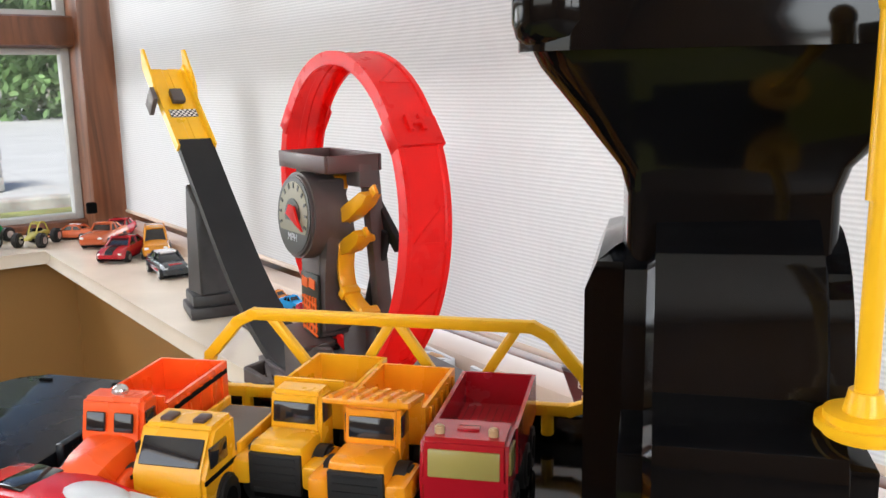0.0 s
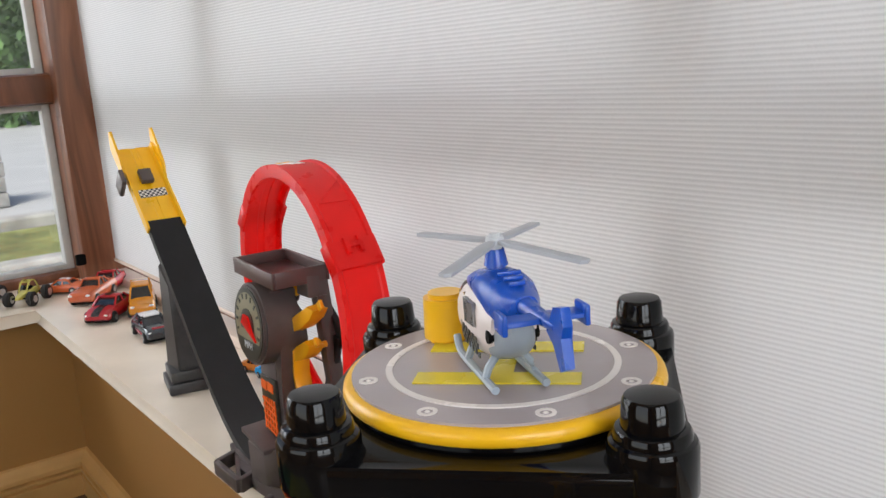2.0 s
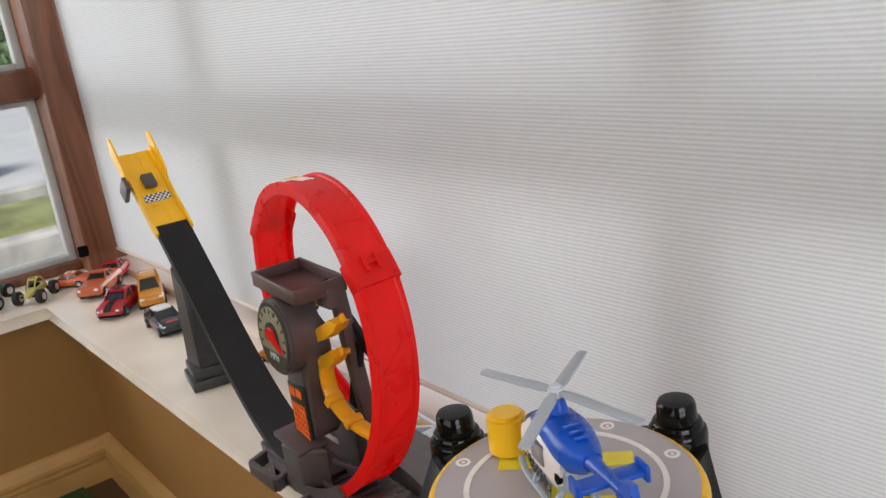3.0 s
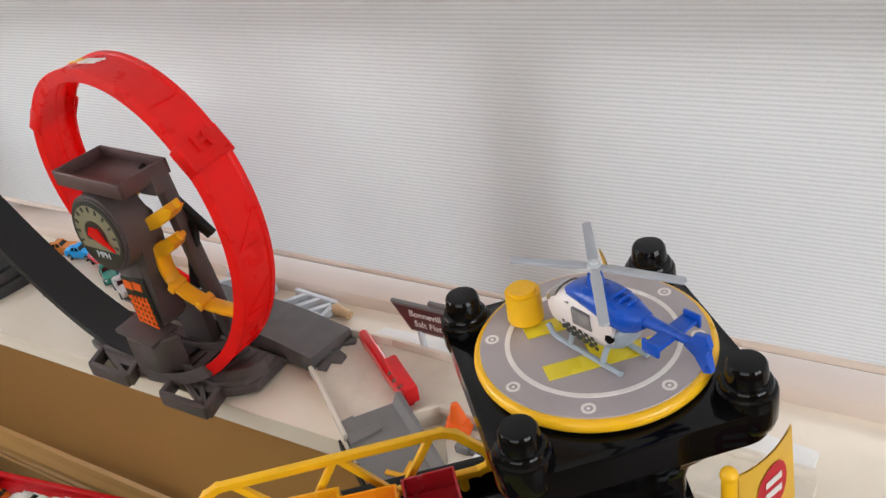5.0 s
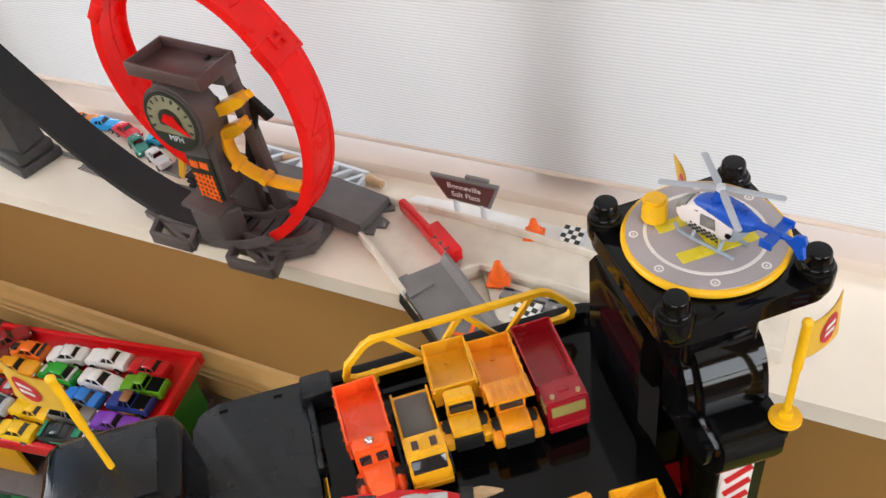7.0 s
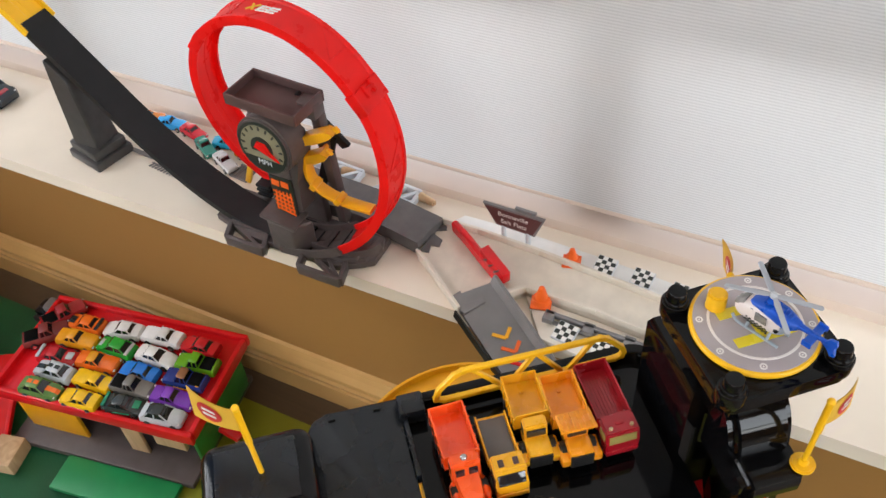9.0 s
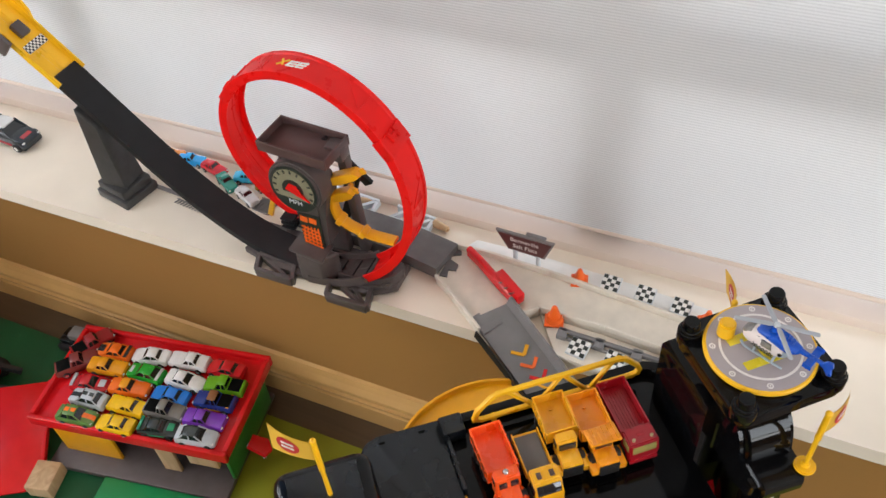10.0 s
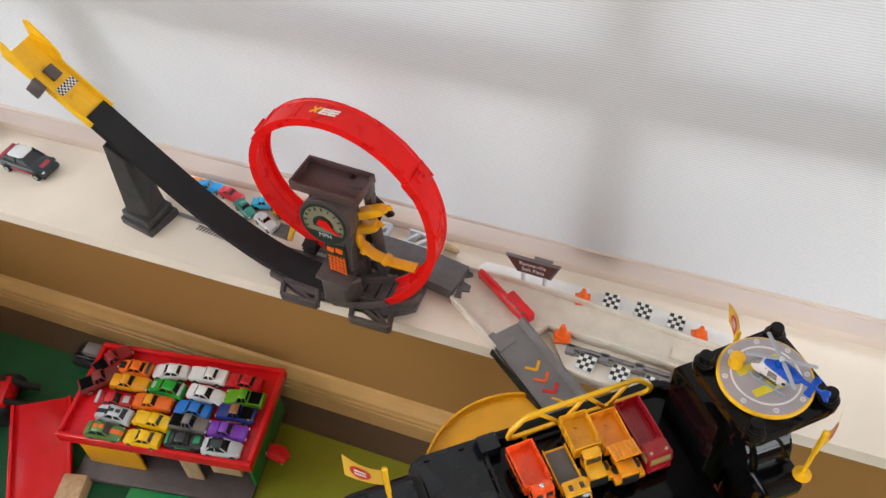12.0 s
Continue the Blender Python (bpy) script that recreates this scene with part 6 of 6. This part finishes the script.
# orange bonneted tipper
t1 = truck_base(-0.203, 0.026, 2, "bright orange bonneted toy tipper truck on the black deck", 0.088, ORG, short=0.93, tall=1.1)
tipper(t1, -0.045, 0.006, 0.0145, 0.016, 0.030, ORG, 0.002)
c = cab_box(t1, 0.007, 0.021, 0.0115, 0.01, 0.0345, 0.003, ORG)
for sy in (-1, 1):
    window(t1, c, (0.0205, 0.0052 * sy, 0.0275), (0.001, 0.0072, 0.0062), -14)
    window(t1, c, (0.0135, 0.0116 * sy, 0.0275), (0.007, 0.001, 0.006), 0)
bm = bmesh.new()
loft(bm, [(0.02, 0.0105, 0.008, 0.0235), (0.034, 0.0095, 0.008, 0.022), (0.042, 0.008, 0.008, 0.0195), (0.0445, 0.007, 0.009, 0.0175)])
for sy in (-1, 1):
    ball(bm, (0.028, 0.0115 * sy, 0.0115), (0.0125, 0.0042, 0.0052), u=14, v=8)
bon = part("bonnet", bm, ORG, t1, "orange bonnet with wings")
bm = bmesh.new()
for k in range(7):
    box(bm, (0.0448, -0.0054 + 0.0018 * k, 0.0132), (0.0012, 0.0009, 0.008))
part("grille", bm, ORG, bon)
part("beacon", ball(bmesh.new(), (0.012, 0, 0.0352), (0.003, 0.003, 0.0022), u=12, v=8), CHROME, t1, "worn silver roof spot")
bm = bmesh.new()
box(bm, (-0.02, 0.0153, 0.027), (0.045, 0.0006, 0.0015))
box(bm, (-0.02, -0.0153, 0.027), (0.045, 0.0006, 0.0015))
part("side_stripe", bm, DARK, t1, "black side stripe")

# yellow cab-over flatbed with a grey floor
t2 = truck_base(-0.171, 0.021, 0, "yellow toy flatbed truck with a grey load floor", 0.078, YT)
bed = part("flatbed", box(bmesh.new(), (-0.014, 0, 0.0165), (0.048, 0.026, 0.005), bevel=0.0008), YT, t2)
part("load_floor", box(bmesh.new(), (-0.013, 0, 0.0193), (0.043, 0.0215, 0.0012), bevel=0.0003), GBED, bed, "grey load floor")
for sy in (-1, 1):
    part("drop_side", box(bmesh.new(), (-0.014, 0.0122 * sy, 0.0205), (0.048, 0.0016, 0.004), bevel=0.0004), YT, bed)
c = cab_box(t2, 0.0125, 0.039, 0.0128, 0.008, 0.034, 0.010, YT)
window(t2, c, (0.0346, 0, 0.0272), (0.001, 0.0215, 0.0095), -37.6)
for sy in (-1, 1):
    window(t2, c, (0.0275, 0.0129 * sy, 0.0255), (0.013, 0.001, 0.0068), 0)
    part("roof_hatch", box(bmesh.new(), (0.0225, 0.0058 * sy, 0.0345), (0.007, 0.0042, 0.0014), bevel=0.0005), TRAYM, t2, "dark roof hatch")
    part("side_band", box(bmesh.new(), (0.0265, 0.0131 * sy, 0.019), (0.024, 0.0006, 0.0012)), DARK, t2, "thin black band")
part("bumper", box(bmesh.new(), (0.0392, 0, 0.0115), (0.002, 0.025, 0.005), bevel=0.0007), YT, t2)


# two quarry trucks with black grilles
def quarry(u, v, turn, label, mt, canopy):
    t = truck_base(u, v, turn, label, 0.074, mt, 0.010, short=0.92, tall=1.12)
    tipper(t, -0.042, 0.004, 0.0148, 0.019, 0.031, mt, 0.004, True)
    if canopy:
        bm = bmesh.new()
        bar(bm, (0.003, 0, 0.0345), (0.024, 0, 0.0375), 0.029, 0.0018, (0, 0, 1), 0.0004)
        for k in range(6):
            bar(bm, (0.004, -0.0115 + 0.0046 * k, 0.0358), (0.0238, -0.0115 + 0.0046 * k, 0.0388), 0.0016, 0.0012)
        part("canopy", bm, mt, t, "ribbed canopy over the cab")
    c = cab_box(t, 0.0055, 0.0185, 0.0095, 0.012, 0.0345, 0.002, mt)
    window(t, c, (0.0183, 0, 0.0282), (0.001, 0.0155, 0.0065), -10)
    for sy in (-1, 1):
        window(t, c, (0.0118, 0.0096 * sy, 0.028), (0.008, 0.001, 0.0065), 0)
    bm = bmesh.new()
    box(bm, (0.0265, 0, 0.0165), (0.018, 0.0195, 0.014), bevel=0.002)
    for sy in (-1, 1):
        box(bm, (0.026, 0.0128 * sy, 0.0142), (0.021, 0.0075, 0.008), bevel=0.0018)
    bo = part("bonnet", bm, mt, t)
    bm = bmesh.new()
    box(bm, (0.0358, 0, 0.0148), (0.0022, 0.0185, 0.0125), bevel=0.0005)
    for k in range(5):
        box(bm, (0.037, 0, 0.010 + 0.0024 * k), (0.0008, 0.015, 0.0009))
    part("grille", bm, TYRE, bo, "black grille")
    part("bed_boss", cyl(bmesh.new(), (-0.03, 0, 0.0215), 0.0018, 0.0018, 0.002, 10), mt, t)
    return t


quarry(-0.1415, 0.041, -2, "yellow toy quarry truck with a black grille on the black deck", YT, False)
quarry(-0.1115, 0.033, -1, "amber toy quarry truck with a ribbed canopy on the black deck", AM, True)

# dark red cab-over tipper
t5 = truck_base(-0.079, 0.036, 1, "dark red toy tipper truck with a flat cab", 0.084, TR)
tipper(t5, -0.043, 0.018, 0.0142, 0.017, 0.031, TR, 0.0, False)
bm = bmesh.new()
for k in range(9):
    box(bm, (-0.012, -0.0112 + 0.0028 * k, 0.0195), (0.05, 0.0009, 0.0007))
part("bed_ribs", bm, TR, t5)
c = cab_box(t5, 0.019, 0.041, 0.0138, 0.008, 0.0335, 0.002, TR)
CREAMW = mat("cream_window_plastic", (0.36, 0.30, 0.09), 0.2)
window(t5, c, (0.0402, 0, 0.0262), (0.0012, 0.0225, 0.0085), -8, CREAMW, "cream tinted windscreen")
for sy in (-1, 1):
    window(t5, c, (0.031, 0.0139 * sy, 0.0262), (0.012, 0.001, 0.0075), 0, CREAMW, "cream tinted side window")
    part("roof_lamp", cyl(bmesh.new(), (0.0335, 0.0085 * sy, 0.0345), 0.0016, 0.0016, 0.003, 10, bevel=0.0004), CARD, t5, "tan roof lamp")
part("roof_plate", box(bmesh.new(), (0.0285, 0, 0.0338), (0.004, 0.007, 0.0008), bevel=0.0003), TR, t5)
part("bumper", box(bmesh.new(), (0.0412, 0, 0.0105), (0.002, 0.0265, 0.005), bevel=0.0007), TR, t5)

# red racer lying across the front of the trucks
rk = thing("toy_rocket_car", G @ pose(-0.191, -0.021, DECK, 0, 0, -13), "glossy red toy rocket car with a brown plume", "toy car")
bm = bmesh.new()
loft(bm, [(-0.05, 0.007, 0.004, 0.016), (-0.04, 0.012, 0.004, 0.02), (-0.01, 0.013, 0.004, 0.022), (0.02, 0.011, 0.004, 0.02), (0.032, 0.008, 0.005, 0.017)])
part("body", bm, REDP, rk)
part("canopy", ball(bmesh.new(), (0.005, 0, 0.02), (0.014, 0.007, 0.004), u=14, v=8), LGREY, rk, "pale grey canopy")
part("nozzle", cyl(bmesh.new(), (0.036, 0, 0.012), 0.006, 0.0052, 0.008, 14, Matrix.Rotation(math.pi / 2, 4, "Y"), 0.0008), TYRE, rk, "black nozzle", local=pose(0, 0.009, 0))
bm = bmesh.new()
loft(bm, [(0.039, 0.0026, 0.0095, 0.0145), (0.045, 0.0034, 0.009, 0.015), (0.053, 0.002, 0.0108, 0.0138), (0.058, 0.0006, 0.0118, 0.0128)])
part("plume", bm, CARD, rk, "pointed brown plume", local=pose(0, 0.009, 0))
for x, w in ((-0.024, 0.016), (0.019, 0.012)):
    part("window", box(bmesh.new(), (x, 0, 0.0208), (0.012, w, 0.0016), bevel=0.0006), CARGLASS if x < 0 else LGREY, rk, "dark and pale roof panels")
for x in (-0.03, 0.015):
    for sy in (-1, 1):
        part("wheel", cyl(bmesh.new(), (x, 0.0115 * sy, 0.006), 0.006, 0.006, 0.004, 14, Matrix.Rotation(math.pi / 2, 4, "X")), TYRE, rk, "black wheel")
t6 = truck_base(-0.1, -0.083, 2, "orange toy truck parked at the front of the deck", 0.06, AM, short=1.0)
cab_box(t6, -0.03, -0.008, 0.0125, 0.009, 0.031, 0.004, AM)
tipper(t6, -0.006, 0.03, 0.0135, 0.016, 0.027, AM, 0.0)
t7 = truck_base(-0.064, -0.088, -2, "yellow toy tipper truck parked at the front of the deck", 0.066, YT, short=1.0)
tipper(t7, -0.033, 0.01, 0.0145, 0.014, 0.026, YT, 0.0)
cab_box(t7, 0.011, 0.031, 0.0125, 0.009, 0.031, 0.004, YT)

# ---- red roofed toy building on the mat ----
BR = pose(-0.453, -0.103, 0, 0, 0, 9.5)
bd = thing("toy_fire_station", BR, "toy building with a red tray roof and green end wall", "toy building")
bm = bmesh.new()
box(bm, (-0.008, -0.01, MAT + 0.006), (0.31, 0.2, 0.012), bevel=0.003)
part("base_plate", bm, GREYB, bd, "dark grey base plate")
part("apron", box(bmesh.new(), (0.035, -0.138, MAT + 0.006), (0.19, 0.055, 0.01), bevel=0.002), APRON, bd, "bright green apron")
W2, D2 = 0.161, 0.09
bm = bmesh.new()
box(bm, (0, 0, 0.184), (2 * W2, 2 * D2, 0.008), bevel=0.001)
roof = part("roof", bm, REDP, bd, "glossy red roof tray")
for c, s in (((0, D2 - 0.003, 0.187), (2 * W2 + 0.008, 0.008, 0.02)), ((0, -D2 + 0.003, 0.186), (2 * W2 + 0.008, 0.008, 0.022)), ((W2, 0, 0.187), (0.008, 2 * D2 - 0.016, 0.02)), ((-W2, 0, 0.187), (0.008, 2 * D2 - 0.016, 0.02))):
    part("roof_rim", box(bmesh.new(), c, s, bevel=0.002), REDP, roof, "red rim")
Z0, Z1 = MAT + 0.012, 0.178
zc, zh = (Z0 + Z1) / 2, Z1 - Z0
part("back_wall", box(bmesh.new(), (0, 0.076, zc), (0.29, 0.006, zh), bevel=0.001), GREENP, bd, "green back wall")
part("end_wall", box(bmesh.new(), (0.146, 0.0, zc), (0.006, 0.145, zh), bevel=0.001), GREENP, bd, "green end wall")
part("end_wall", box(bmesh.new(), (-0.146, 0.0, zc), (0.006, 0.145, zh), bevel=0.001), YELD, bd, "yellow end wall")
part("front_panel", box(bmesh.new(), (-0.095, -0.076, zc), (0.1, 0.006, zh), bevel=0.001), YELD, bd, "amber front panel")
part("front_panel", box(bmesh.new(), (0.045, -0.076, zc), (0.03, 0.006, zh), bevel=0.001), CARD, bd, "wooden front panel")
part("front_panel", box(bmesh.new(), (0.11, -0.076, zc + 0.02), (0.05, 0.008, zh - 0.04), bevel=0.001), CARD, bd, "wooden hatch")
# black sheet in place of the shade behind the front openings
part("inside", box(bmesh.new(), (0, 0.03, zc), (0.28, 0.004, zh - 0.004)), DARK, bd, "black sheet standing for the shaded inside")
bm = bmesh.new()
prism(bm, [(-0.012, -0.01), (0.02, -0.014), (0.026, 0.0), (0.014, 0.014), (-0.012, 0.012)], -0.004, 0.006, 0.002)
part("handle", bm, REDP, bd, "red hand wheel", local=pose(0.166, -0.02, 0.112, 0, 20, 0))
bm = bmesh.new()
tube(bm, [(0.149, -0.02, 0.105), (0.17, -0.02, 0.105), (0.176, -0.025, 0.085)], 0.003, 8)
part("crank", bm, LGREY, bd, "grey crank")

# floor toys beside the building
rp = thing("red_ramp_panel", pose(-0.665, -0.225, 0.105, 8, 5, 34), "glossy red plastic ramp panel leaning on the mat", "toy panel")
part("panel", box(bmesh.new(), (0, 0, 0), (0.1, 0.19, 0.006), bevel=0.002), REDP, rp)
for x in (-0.047, 0.047):
    part("edge_rim", box(bmesh.new(), (x, 0, 0.006), (0.006, 0.186, 0.01), bevel=0.001), REDP, rp)
bm = bmesh.new()
box(bm, (0.0, 0.0, 0.014), (0.042, 0.05, 0.028), bevel=0.003)
tagged(part("wooden_block", bm, CARD, local=pose(-0.578, -0.262, MAT, 0, 0, 14)), "raw wooden block lying on the mat", "wooden block")
bl = thing("toy_loader", pose(-0.825, -0.17, MAT, 0, 0, 20), "red and black toy loader standing on the green mat", "toy loader")
part("body", box(bmesh.new(), (0, 0, 0.04), (0.1, 0.06, 0.04), bevel=0.008), REDP, bl)
part("cab", box(bmesh.new(), (-0.01, 0, 0.075), (0.05, 0.05, 0.045), bevel=0.006), CARGLASS, bl, "black cab")
for y in (-0.02, 0.02):
    part("arm", bar(bmesh.new(), (0.03, y, 0.06), (0.09, y, 0.03), 0.008, 0.01), TYRE, bl, "black loader arm")
for x in (-0.035, 0.035):
    for sy in (-1, 1):
        part("wheel", cyl(bmesh.new(), (x, 0.034 * sy, 0.024), 0.024, 0.024, 0.018, 20, Matrix.Rotation(math.pi / 2, 4, "X"), 0.004), TYRE, bl, "black wheel")
bm = bmesh.new()
sk = thing("dark_toy_tank", pose(-0.705, -0.022, MAT, 0, 0, 5) @ Matrix.Scale(0.75, 4), "dark grey toy tank standing by the baseboard", "toy vehicle")
part("hull", box(bmesh.new(), (0, 0, 0.022), (0.09, 0.045, 0.03), bevel=0.006), SATIN, sk)
part("turret", box(bmesh.new(), (0.005, 0, 0.046), (0.045, 0.034, 0.02), bevel=0.006), GREYT, sk)
for sy in (-1, 1):
    part("crawler", box(bmesh.new(), (0, 0.026 * sy, 0.014), (0.096, 0.012, 0.026), bevel=0.009, seg=3), TYRE, sk, "black crawler")
